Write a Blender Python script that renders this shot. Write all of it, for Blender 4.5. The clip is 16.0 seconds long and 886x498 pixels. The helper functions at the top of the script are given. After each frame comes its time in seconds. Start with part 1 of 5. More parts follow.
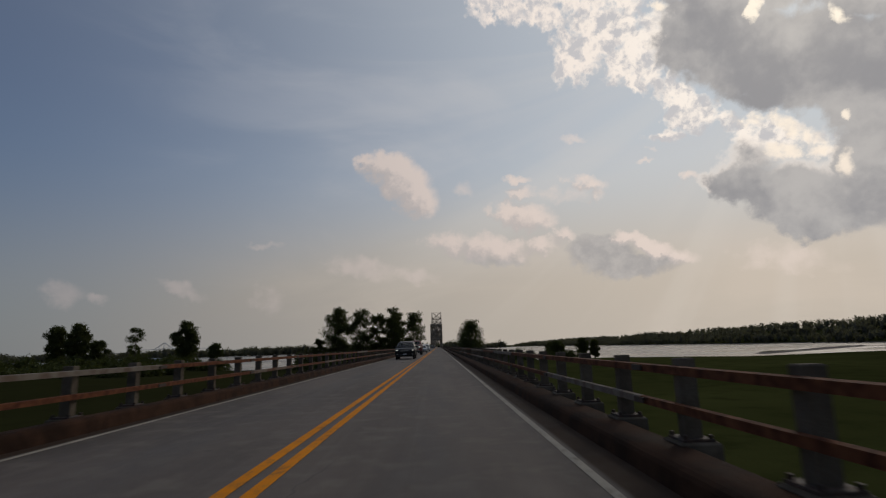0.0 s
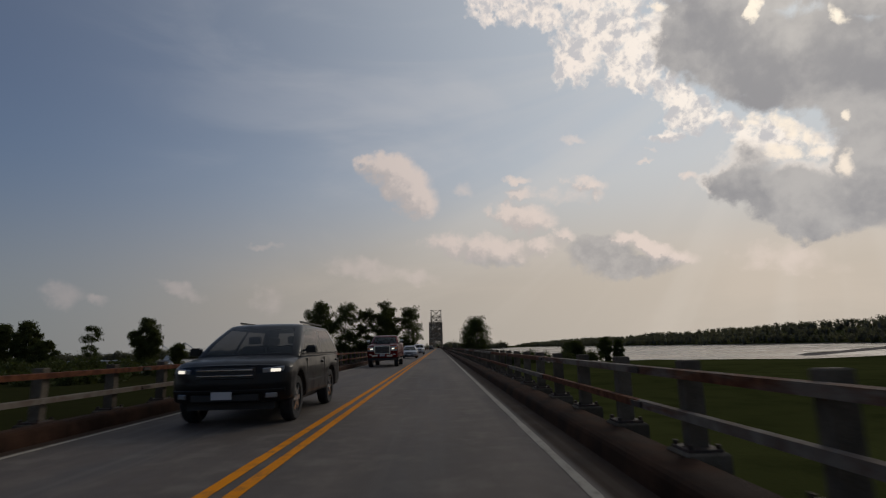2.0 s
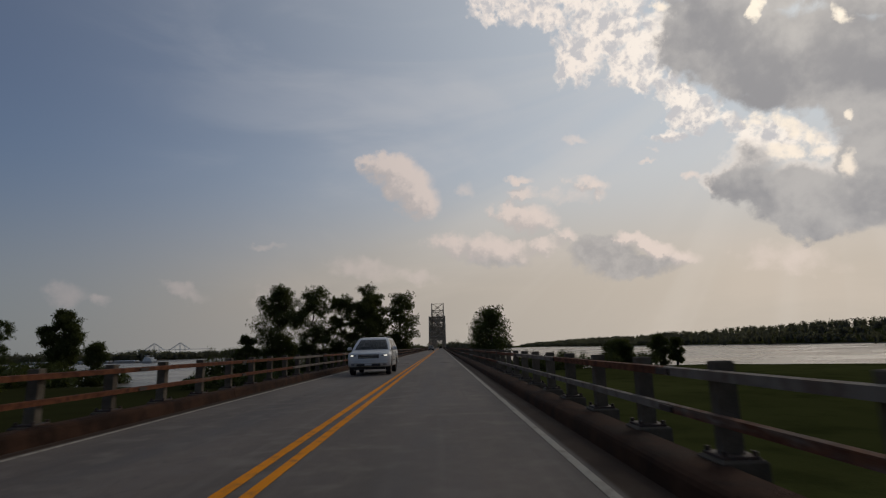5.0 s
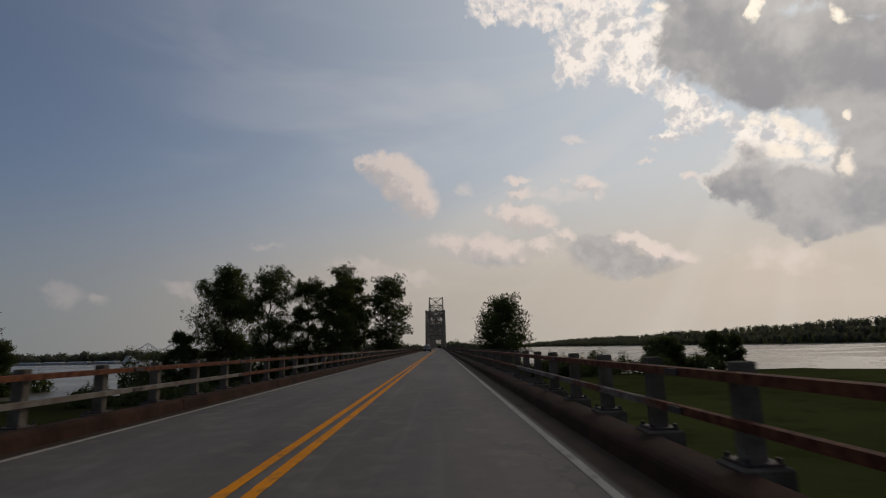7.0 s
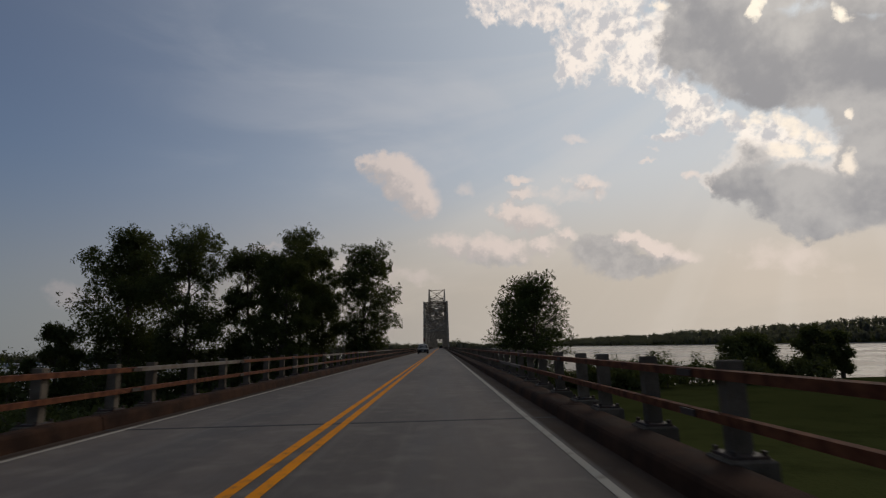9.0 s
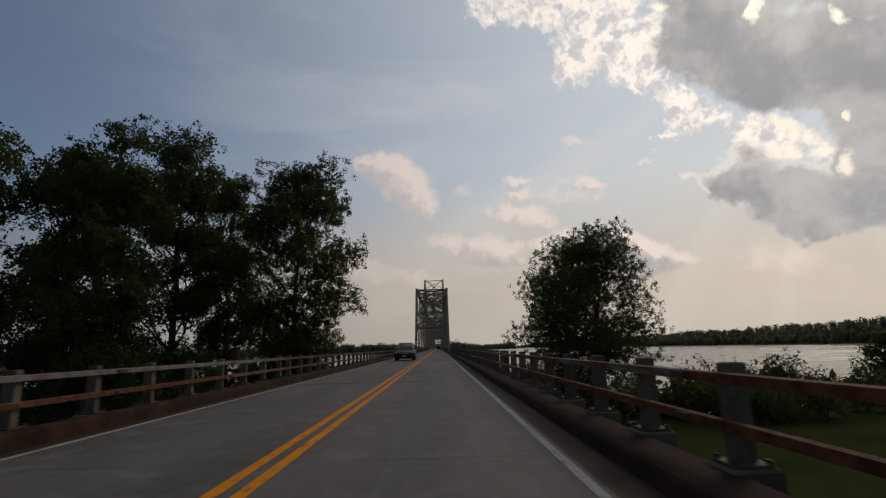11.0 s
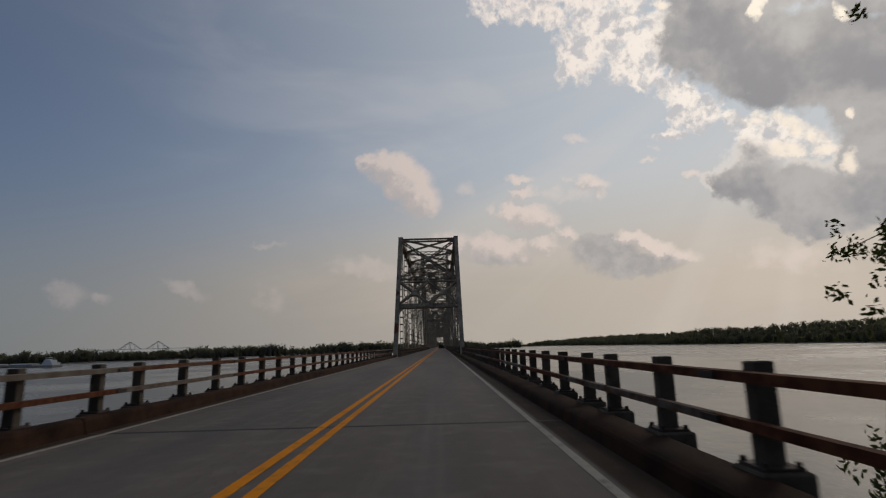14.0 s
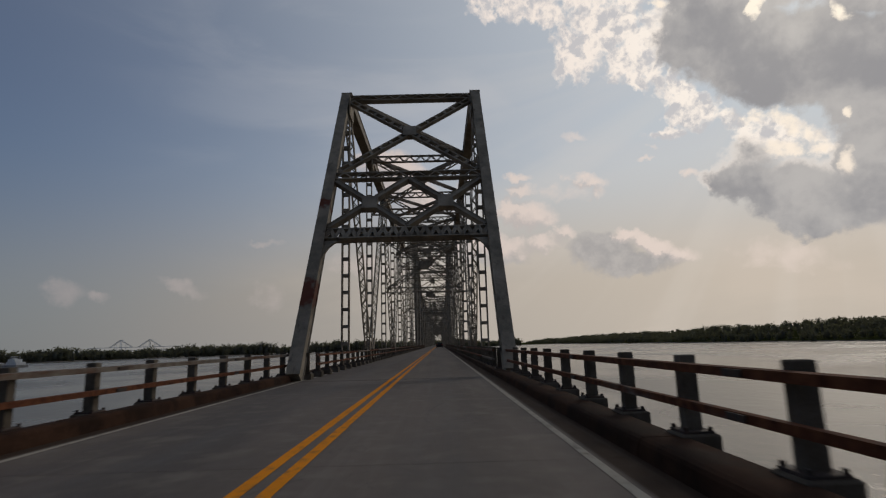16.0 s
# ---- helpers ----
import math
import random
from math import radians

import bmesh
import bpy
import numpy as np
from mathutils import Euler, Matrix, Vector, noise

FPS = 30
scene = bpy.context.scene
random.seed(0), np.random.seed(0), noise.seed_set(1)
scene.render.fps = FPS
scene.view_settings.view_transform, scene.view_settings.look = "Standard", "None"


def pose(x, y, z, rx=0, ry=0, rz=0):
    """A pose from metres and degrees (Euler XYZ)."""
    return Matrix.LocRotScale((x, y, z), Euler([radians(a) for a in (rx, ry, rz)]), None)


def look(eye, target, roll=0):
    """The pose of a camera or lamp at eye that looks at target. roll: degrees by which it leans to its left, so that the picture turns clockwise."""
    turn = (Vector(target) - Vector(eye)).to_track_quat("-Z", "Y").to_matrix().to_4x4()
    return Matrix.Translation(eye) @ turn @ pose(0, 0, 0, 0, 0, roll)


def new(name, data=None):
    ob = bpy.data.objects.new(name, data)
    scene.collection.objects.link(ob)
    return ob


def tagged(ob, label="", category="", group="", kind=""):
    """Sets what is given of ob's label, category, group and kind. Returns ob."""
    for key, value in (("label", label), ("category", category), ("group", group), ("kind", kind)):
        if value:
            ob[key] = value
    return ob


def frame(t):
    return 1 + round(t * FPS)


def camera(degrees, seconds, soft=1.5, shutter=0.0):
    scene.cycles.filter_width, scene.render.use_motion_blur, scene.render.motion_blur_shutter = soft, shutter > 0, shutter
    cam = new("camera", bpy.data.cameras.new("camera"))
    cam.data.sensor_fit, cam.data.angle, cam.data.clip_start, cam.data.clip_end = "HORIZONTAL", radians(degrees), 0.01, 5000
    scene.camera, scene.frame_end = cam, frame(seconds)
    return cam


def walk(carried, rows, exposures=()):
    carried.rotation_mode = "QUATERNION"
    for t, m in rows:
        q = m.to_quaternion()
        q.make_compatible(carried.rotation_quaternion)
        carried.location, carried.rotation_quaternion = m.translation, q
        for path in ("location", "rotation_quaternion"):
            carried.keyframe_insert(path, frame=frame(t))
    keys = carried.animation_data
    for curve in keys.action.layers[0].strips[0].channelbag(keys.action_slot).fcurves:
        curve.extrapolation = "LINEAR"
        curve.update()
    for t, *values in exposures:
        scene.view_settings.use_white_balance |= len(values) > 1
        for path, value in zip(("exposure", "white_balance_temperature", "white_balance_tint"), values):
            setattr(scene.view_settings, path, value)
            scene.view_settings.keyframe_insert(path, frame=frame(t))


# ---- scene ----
cam = camera(80.0, 16.0, soft=1.2, shutter=0.1)

SPEED = 21.85         # metres a second
EYE_H = 1.2
ROLL = 1.58
def along(t):
    """How far down the road the car is: it gains a little speed at first."""
    return SPEED * t - 0.3 * max(0.0, min(1.0, 2.5 - t))


# seconds, drift to the right in the lane, yaw, pitch
TURNS = [
    (0.0, 0.150, -0.44, 10.41), (0.5, 0.220, -0.46, 10.41), (1.0, 0.250, -0.51, 10.48), (1.5, 0.260, -0.51, 10.48), (2.0, 0.310, -0.44, 10.49),
    (2.5, 0.355, -0.28, 10.43), (3.0, 0.375, -0.15, 10.38), (3.5, 0.350, -0.12, 10.46), (4.0, 0.280, -0.14, 10.50), (5.2, 0.180, -0.26, 10.50),
    (6.5, 0.155, -0.37, 10.51), (7.0, 0.160, -0.35, 10.48), (7.5, 0.190, -0.20, 10.45), (8.0, 0.205, -0.19, 10.42), (8.5, 0.175, -0.19, 10.42),
    (9.0, 0.130, -0.21, 10.45), (10.2, 0.200, -0.33, 10.50), (11.5, 0.265, -0.44, 10.54), (12.0, 0.260, -0.45, 10.44), (12.5, 0.285, -0.37, 10.39),
    (13.0, 0.250, -0.28, 10.32), (13.5, 0.190, -0.17, 10.44), (14.0, 0.150, -0.15, 10.38), (14.5, 0.100, -0.25, 10.20), (15.0, 0.055, -0.35, 10.25),
    (15.5, 0.015, -0.39, 10.26), (16.0, 0.000, -0.38, 10.18),
]
walk(cam, [(t, pose(d, along(t), EYE_H, 90 + p, ROLL, a)) for t, d, a, p in TURNS],
     exposures=[(t, s, 6580, 11) for t, s in ((0.0, 0.05), (4.0, 0.05), (9.0, 0.1), (10.8, 0.15), (12.0, 0.4), (12.8, 0.4), (13.6, 0.1), (14.5, 0.0), (16.0, 0.05))])


# ------------------------------------------------------------------ node helper
class Tree:
    """Short hand for wiring shader nodes."""

    def __init__(self, nt):
        self.nt = nt
        nt.nodes.clear()

    def add(self, kind, ins=(), **props):
        n = self.nt.nodes.new(kind)
        for key, value in props.items():
            setattr(n, key, value)
        for key, value in dict(ins).items():
            self.plug(n, key, value)
        return n

    def plug(self, n, key, value):
        if isinstance(value, bpy.types.Node):
            value = value.outputs[0]
        if isinstance(value, bpy.types.NodeSocket):
            self.nt.links.new(value, n.inputs[key])
        else:
            n.inputs[key].default_value = value

    def math(self, op, a, b=0.0, c=0.0, clamp=False):
        return self.add("ShaderNodeMath", {0: a, 1: b, 2: c}, operation=op, use_clamp=clamp)

    def step(self, value, lo, hi, out_lo=0.0, out_hi=1.0):
        n = self.add("ShaderNodeMapRange", {0: value, 1: lo, 2: hi, 3: out_lo, 4: out_hi}, interpolation_type="SMOOTHSTEP")
        return n

    def mix(self, f, a, b, blend="MIX"):
        n = self.add("ShaderNodeMix", data_type="RGBA", blend_type=blend)
        self.plug(n, 0, f), self.plug(n, 6, a), self.plug(n, 7, b)
        return n.outputs[2]

    def noise(self, vec, scale, detail=5.0, rough=0.55, distort=0.0):
        n = self.add("ShaderNodeTexNoise", {"Scale": scale, "Detail": detail, "Roughness": rough, "Distortion": distort})
        if vec is not None:
            self.plug(n, "Vector", vec)
        return n.outputs[0]


def rgb(r, g, b):
    return (r, g, b, 1.0)


# ------------------------------------------------------------------ sky and sun
SUN_AZ, SUN_EL = 39.0, 30.0   # degrees to the right of the road's line, and up
# clouds: azimuth, elevation, half width, half height, tilt, thickness
CLOUDS_GREY = [
    (29.0, 28.9, 4.13, 3.57, -15.0, 1.1), (33.4, 25.9, 6.01, 3.98, -36.0, 1.3), (39.0, 23.6, 5.4, 4.1, -31.0, 1.3), (42.6, 20.8, 3.96, 5.68, -19.0, 1.3),
    (32.9, 32.9, 7.58, 3.19, -19.0, 1.1), (42.5, 29.8, 5.69, 3.79, -24.0, 1.1), (40.8, 15.6, 2.04, 3.68, -32.0, 1.0), (31.3, 14.3, 3.25, 1.89, -19.0, 0.95),
    (35.9, 12.5, 4.39, 2.71, -18.0, 1.1), (36.4, 10.1, 2.64, 1.8, -3.0, 1.15), (40.1, 11.7, 2.36, 3.15, -12.0, 1.0), (31.9, 16.4, 2.68, 1.78, -11.0, 0.55),
]
CLOUDS_BRIGHT = [
    (8.3, 35.0, 3.85, 1.94, -10.0, 0.8), (13.2, 33.8, 3.85, 1.74, -14.0, 0.75), (16.4, 29.1, 2.95, 2.69, -9.0, 0.85), (20.2, 30.9, 4.4, 2.87, -20.0, 0.9),
    (22.4, 27.6, 2.85, 2.42, -11.0, 0.85), (22.8, 25.6, 1.59, 1.17, -11.0, 0.8), (19.5, 34.2, 6.55, 1.97, -12.0, 0.9), (24.7, 29.0, 1.91, 3.6, -13.0, 0.9),
    (26.8, 23.4, 2.96, 1.53, -51.0, 0.95), (27.7, 21.6, 2.73, 1.71, -4.0, 0.95), (25.3, 20.2, 2.2, 0.72, 4.0, 0.85), (30.7, 20.6, 2.39, 0.91, -27.0, 0.85),
    (34.2, 18.2, 3.89, 2.06, -33.0, 0.8), (37.7, 16.3, 2.23, 1.55, -46.0, 0.75),
]
CLOUDS_GLEAM = [
    (32.1, 20.1, 1.66, 0.5, -29.0, 0.5), (34.1, 20.0, 2.3, 0.54, -23.0, 0.5), (36.2, 18.3, 2.28, 0.68, -53.0, 0.6), (37.5, 16.3, 1.72, 1.0, -48.0, 0.7),
    (35.3, 16.4, 2.17, 0.85, -17.0, 0.75), (39.5, 14.6, 0.47, 1.34, -13.0, 0.4), (40.0, 18.8, 0.44, 0.42, -16.0, 0.8), (34.5, 29.5, 0.53, 1.01, -18.0, 0.9),
    (40.7, 26.8, 1.2, 0.47, -59.0, 0.6), (25.7, 32.3, 1.13, 0.58, -14.0, 0.7),
]
CLOUDS_LOW = [
    (-5.4, 19.4, 2.9, 1.5, -2.0, 0.95), (-3.7, 17.9, 3.2, 2.3, -28.0, 1.05), (-1.9, 15.9, 2.1, 2.0, -11.0, 0.8), (-7.7, 19.8, 1.14, 0.6, 1.0, 0.6),
    (9.4, 17.4, 1.24, 0.48, -4.0, 0.55), (9.5, 16.0, 1.85, 0.72, -4.0, 0.5), (16.7, 16.5, 2.11, 0.7, -14.0, 0.55), (17.6, 15.3, 0.94, 0.75, -51.0, 0.5),
    (9.7, 13.5, 3.28, 1.45, -12.0, 0.75), (5.1, 10.4, 5.87, 1.35, -7.0, 0.7), (11.3, 10.4, 2.15, 1.02, -4.0, 0.65), (14.0, 11.3, 1.0, 0.66, -4.0, 0.6),
    (22.7, 9.3, 2.84, 0.79, -24.0, 0.75), (20.7, 10.4, 1.75, 0.63, -16.0, 0.65), (26.6, 15.8, 0.88, 0.6, -9.0, 0.55), (24.5, 8.3, 2.25, 0.73, -16.0, 0.55),
]
CLOUDS_DIM = [
    (17.3, 9.2, 3.25, 1.76, -5.0, 0.95), (19.6, 7.6, 4.04, 1.27, -5.0, 0.9), (22.0, 7.6, 3.15, 1.02, 2.0, 0.7), (6.4, 8.9, 3.65, 0.55, -5.0, 0.5),
]
CLOUDS_FAINT = [
    (-2.4, 7.6, 2.59, 0.79, -9.0, 0.5), (-7.8, 8.4, 3.42, 1.21, -9.0, 0.5), (-26.2, 6.4, 1.93, 0.65, -12.0, 0.55), (-24.9, 5.5, 1.25, 0.65, -21.0, 0.45),
    (-35.2, 5.4, 1.43, 1.08, -10.0, 0.45), (-32.7, 5.1, 0.79, 0.46, 1.0, 0.4), (-18.0, 10.7, 1.48, 0.35, 2.0, 0.42), (-17.7, 5.2, 1.57, 1.38, 0.0, 0.4),
    (34.1, 7.1, 3.9, 1.23, -13.0, 0.45), (23.0, 17.9, 0.87, 0.22, 1.0, 0.5), (23.5, 19.1, 0.55, 0.22, -9.0, 0.45), (15.7, 21.1, 1.81, 0.4, -11.0, 0.45),
    (3.3, 16.9, 0.89, 0.85, -2.0, 0.35), (14.7, 15.4, 3.53, 0.71, -6.0, 0.3),
]

world = bpy.data.worlds.new("sky")
scene.world = world
world.use_nodes = True
w = Tree(world.node_tree)
ray = w.add("ShaderNodeTexCoord").outputs["Generated"]
xyz = w.add("ShaderNodeSeparateXYZ", {0: ray})
azim = w.math("MULTIPLY", w.math("ARCTAN2", xyz.outputs[0], xyz.outputs[1]), 57.2958)
elev = w.math("MULTIPLY", w.math("ARCSINE", xyz.outputs[2]), 57.2958)
flat = w.add("ShaderNodeCombineXYZ", {0: azim, 1: elev, 2: 1.0})
sky = w.add("ShaderNodeTexSky", sky_type="NISHITA", sun_disc=False, sun_elevation=radians(SUN_EL), sun_rotation=radians(SUN_AZ),
            altitude=100.0, air_density=1.0, dust_density=0.7, ozone_density=1.5)
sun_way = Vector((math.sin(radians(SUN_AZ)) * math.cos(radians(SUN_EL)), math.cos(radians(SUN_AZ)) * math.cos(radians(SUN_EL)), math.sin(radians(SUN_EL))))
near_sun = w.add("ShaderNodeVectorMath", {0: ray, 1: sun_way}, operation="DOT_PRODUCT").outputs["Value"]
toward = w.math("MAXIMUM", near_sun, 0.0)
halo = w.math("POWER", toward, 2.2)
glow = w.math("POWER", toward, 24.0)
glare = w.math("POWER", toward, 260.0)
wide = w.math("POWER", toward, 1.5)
base = w.add("ShaderNodeVectorMath", {0: sky, 1: (0.025, 0.043, 0.061)}, operation="MULTIPLY").outputs[0]
# summer haze: milky towards the horizon and towards the sun
haze_low = w.math("POWER", w.step(elev, 30.0, -2.0), 1.3)
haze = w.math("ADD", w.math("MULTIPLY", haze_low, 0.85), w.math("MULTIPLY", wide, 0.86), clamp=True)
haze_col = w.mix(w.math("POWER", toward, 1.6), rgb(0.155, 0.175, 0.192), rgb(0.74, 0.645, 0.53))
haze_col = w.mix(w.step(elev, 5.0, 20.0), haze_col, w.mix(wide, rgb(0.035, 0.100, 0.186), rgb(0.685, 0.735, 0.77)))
air = w.mix(haze, base, haze_col)
# thin veils of cloud, drawn out away from the sun, and shafts of light between them
veil_at = w.add("ShaderNodeMapping", {0: flat, 2: (0, 0, radians(-35)), 3: (0.45, 1.5, 1.0)})
veil = w.math("MULTIPLY", w.step(w.noise(veil_at, 0.09, 5.0, 0.55, 0.6), 0.42, 0.72), w.step(toward, 0.35, 0.9))
air = w.mix(w.math("MULTIPLY", veil, 0.30), air, w.mix(w.step(elev, 4.0, 22.0), rgb(0.80, 0.68, 0.56), rgb(0.66, 0.66, 0.68)))
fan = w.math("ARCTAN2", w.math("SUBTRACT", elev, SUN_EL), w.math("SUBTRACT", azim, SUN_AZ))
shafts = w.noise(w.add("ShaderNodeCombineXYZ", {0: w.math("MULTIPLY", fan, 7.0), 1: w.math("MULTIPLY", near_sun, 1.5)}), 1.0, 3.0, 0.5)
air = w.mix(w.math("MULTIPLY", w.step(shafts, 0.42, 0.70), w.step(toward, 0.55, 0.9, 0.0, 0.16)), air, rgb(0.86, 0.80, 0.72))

wob = w.add("ShaderNodeTexNoise", {"Vector": flat, "Scale": 0.42, "Detail": 9.0, "Roughness": 0.58})
fine = w.math("SUBTRACT", wob.outputs[0], 0.5)
curl = w.add("ShaderNodeTexNoise", {"Vector": flat, "Scale": 0.75, "Detail": 7.0, "Roughness": 0.56})
curls = w.math("SUBTRACT", curl.outputs[0], 0.5)


def bent_by(source, k):
    """The place in the sky, pushed about by a noise so that outlines billow."""
    off = w.add("ShaderNodeVectorMath", {0: source.outputs[1], 1: (0.5, 0.5, 0.5)}, operation="SUBTRACT").outputs[0]
    off = w.add("ShaderNodeVectorMath", {0: off, 1: (k, k, 0.0)}, operation="MULTIPLY").outputs[0]
    return w.add("ShaderNodeVectorMath", {0: flat, 1: off}, operation="ADD").outputs[0]


bent, bent_low = bent_by(wob, 2.6), bent_by(curl, 2.0)


def bank(clouds, where, full=1.3):
    """How thick the clouds of a list stand at a place in the sky."""
    total = None
    for az, el, ax, ay, tilt, thick in clouds:
        c, sn = math.cos(radians(tilt)), math.sin(radians(tilt))
        u = w.add("ShaderNodeVectorMath", {0: where, 1: (c / ax, sn / ax, -(c * az + sn * el) / ax)}, operation="DOT_PRODUCT").outputs["Value"]
        v = w.add("ShaderNodeVectorMath", {0: where, 1: (-sn / ay, c / ay, (sn * az - c * el) / ay)}, operation="DOT_PRODUCT").outputs["Value"]
        d = w.math("MULTIPLY_ADD", w.math("MULTIPLY_ADD", v, v, w.math("MULTIPLY", u, u)), -thick, full * thick)
        total = d if total is None else w.math("SMOOTH_MAX", total, d, 0.2)
    return total


def moved(where, dx, dy):
    return w.add("ShaderNodeVectorMath", {0: where, 1: (dx, dy, 0.0)}, operation="ADD").outputs[0]


def frayed(thickness, rough, by, less=0.0):
    """A bank's thickness, broken up by a noise."""
    return w.math("ADD", thickness, w.math("SUBTRACT", w.math("MULTIPLY", rough, by), less))


grey_bank, low_bank = bank(CLOUDS_GREY, bent), bank(CLOUDS_LOW, bent_low, 1.5)
small = w.noise(flat, 0.95, 5.0, 0.52)
mottle = w.math("SUBTRACT", small, 0.5)
both = w.math("ADD", fine, w.math("MULTIPLY", curls, 0.6))
grey = frayed(grey_bank, fine, 1.5)
bright = frayed(bank(CLOUDS_BRIGHT, bent), w.math("ADD", fine, w.math("MULTIPLY", mottle, 1.1)), 2.5, 0.12)
gleam = frayed(bank(CLOUDS_GLEAM, bent), w.math("ADD", both, mottle), 2.2, 0.0)
low = frayed(low_bank, w.math("ADD", fine, curls), 1.6)
dim = frayed(bank(CLOUDS_DIM, bent_low), both, 1.4)
faint = frayed(bank(CLOUDS_FAINT, bent_low, 1.5), both, 1.5)
# which edges face the sun: thicker here than a little way towards it
grey_face = w.math("SUBTRACT", grey_bank, bank(CLOUDS_GREY, moved(bent, -0.4, 2.0)))
low_face = w.math("ADD", w.math("SUBTRACT", low_bank, bank(CLOUDS_LOW, moved(bent_low, 0.5, 0.8), 1.5)), w.math("MULTIPLY", curls, 2.0))
# the rest of the sky, out of view, carries scattered clouds too
far_noise = w.noise(flat, 0.05, 6.0, 0.6)
behind = w.step(w.math("ABSOLUTE", azim), 55.0, 75.0)
rest = w.math("MULTIPLY", w.math("SUBTRACT", far_noise, 0.5), w.math("MULTIPLY", behind, 4.0))
relief = w.math("ADD", w.math("MULTIPLY", w.noise(bent, 0.16, 5.0, 0.5), 0.75), w.math("MULTIPLY", w.noise(flat, 0.55, 5.0, 0.55), 0.25))
puff = w.noise(bent, 0.55, 6.0, 0.58)
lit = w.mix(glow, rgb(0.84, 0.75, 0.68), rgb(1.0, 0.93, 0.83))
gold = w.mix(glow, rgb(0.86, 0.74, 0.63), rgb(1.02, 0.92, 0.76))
shade = w.mix(w.step(relief, 0.36, 0.64), rgb(0.292, 0.289, 0.298), rgb(0.46, 0.445, 0.43))
rim = w.math("MULTIPLY", w.step(grey, 0.8, 0.1), w.step(grey_face, -0.05, 0.5, 0.0, 0.8))
col_grey = w.mix(rim, shade, lit)
col_bright = w.mix(w.step(w.math("ADD", puff, w.math("MULTIPLY", mottle, 0.5)), 0.42, 0.62, 0.0, 0.85), lit, rgb(0.47, 0.475, 0.50))
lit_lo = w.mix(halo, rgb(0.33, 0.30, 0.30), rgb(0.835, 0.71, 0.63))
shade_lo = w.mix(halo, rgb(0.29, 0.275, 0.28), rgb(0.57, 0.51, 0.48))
col_lo = w.mix(w.step(low_face, -0.45, 0.45), shade_lo, lit_lo)
col_dim = w.mix(w.step(curls, -0.15, 0.2), rgb(0.345, 0.335, 0.335), rgb(0.44, 0.42, 0.405))
tone = w.mix(w.step(rest, -0.25, 0.4, 0.0, 0.85), air, rgb(0.19, 0.18, 0.17))
tone = w.mix(w.step(faint, -0.1, 1.1, 0.0, 0.6), tone, lit_lo)
tone = w.mix(w.step(dim, -0.2, 0.8, 0.0, 0.85), tone, col_dim)
tone = w.mix(w.step(low, -0.2, 1.05, 0.0, 0.9), tone, col_lo)
tone = w.mix(w.step(bright, -0.1, 0.8, 0.0, 0.96), tone, col_bright)
tone = w.mix(w.step(grey, -0.15, 0.6), tone, col_grey)
tone = w.mix(w.step(gleam, -0.15, 1.1, 0.0, 0.9), tone, gold)
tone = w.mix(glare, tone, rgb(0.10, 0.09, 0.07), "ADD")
tone = w.mix(w.step(elev, -1.0, -4.0), tone, rgb(0.10, 0.105, 0.09))
w.add("ShaderNodeOutputWorld", {0: w.add("ShaderNodeBackground", {0: tone, 1: 1.0})})

lamp = bpy.data.lights.new("sun", "SUN")
lamp.energy, lamp.angle, lamp.color = 0.5, radians(12), (1.0, 0.91, 0.78)
sun = new("sun", lamp)
sun.matrix_world = look(sun_way * 400, (0, 0, 0))


# ------------------------------------------------------------------ materials
def material(name, build, **base):
    mat = bpy.data.materials.new(name)
    mat.use_nodes = True
    t = Tree(mat.node_tree)
    bsdf = t.add("ShaderNodeBsdfPrincipled")
    for key, value in base.items():
        bsdf.inputs[key.replace("_", " ")].default_value = value
    t.add("ShaderNodeOutputMaterial", {0: bsdf})
    build(t, bsdf)
    return mat


def bump(t, bsdf, height, strength, distance):
    t.plug(bsdf, "Normal", t.add("ShaderNodeBump", {"Height": height, "Strength": strength, "Distance": distance}))


def place(t):
    return t.add("ShaderNodeNewGeometry").outputs["Position"]


def speckled(a, b, scale, rough=0.8, spread=(0.35, 0.65), grain=60.0, relief=0.3, size=0.01, metal=0.0, tint=0.0, shine=0.5):
    def build(t, bsdf):
        bsdf.inputs["Specular IOR Level"].default_value = shine
        p = place(t)
        f = t.step(t.noise(p, scale, 6.0, 0.6), spread[0], spread[1])
        col = t.mix(f, a, b)
        g = t.noise(p, grain, 3.0)
        col = t.mix(t.step(g, 0.3, 0.7, 0.0, 0.35), col, rgb(a[0] * 0.5, a[1] * 0.5, a[2] * 0.5))
        if tint:
            own = t.add("ShaderNodeObjectInfo").outputs["Random"]
            col = t.mix(t.math("MULTIPLY", own, tint), col, rgb(b[0] * 0.45, b[1] * 0.42, b[2] * 0.4))
        t.plug(bsdf, "Base Color", col)
        t.plug(bsdf, "Roughness", t.step(f, 0.0, 1.0, rough - 0.08, min(1.0, rough + 0.08)))
        bsdf.inputs["Metallic"].default_value = metal
        bump(t, bsdf, g, relief, size)
    return build


def plain(r, g, b, rough=0.5, metal=0.0, coat=0.0):
    def build(t, bsdf):
        bsdf.inputs["Base Color"].default_value = rgb(r, g, b)
        bsdf.inputs["Roughness"].default_value = rough
        bsdf.inputs["Metallic"].default_value = metal
        bsdf.inputs["Coat Weight"].default_value = coat
    return build


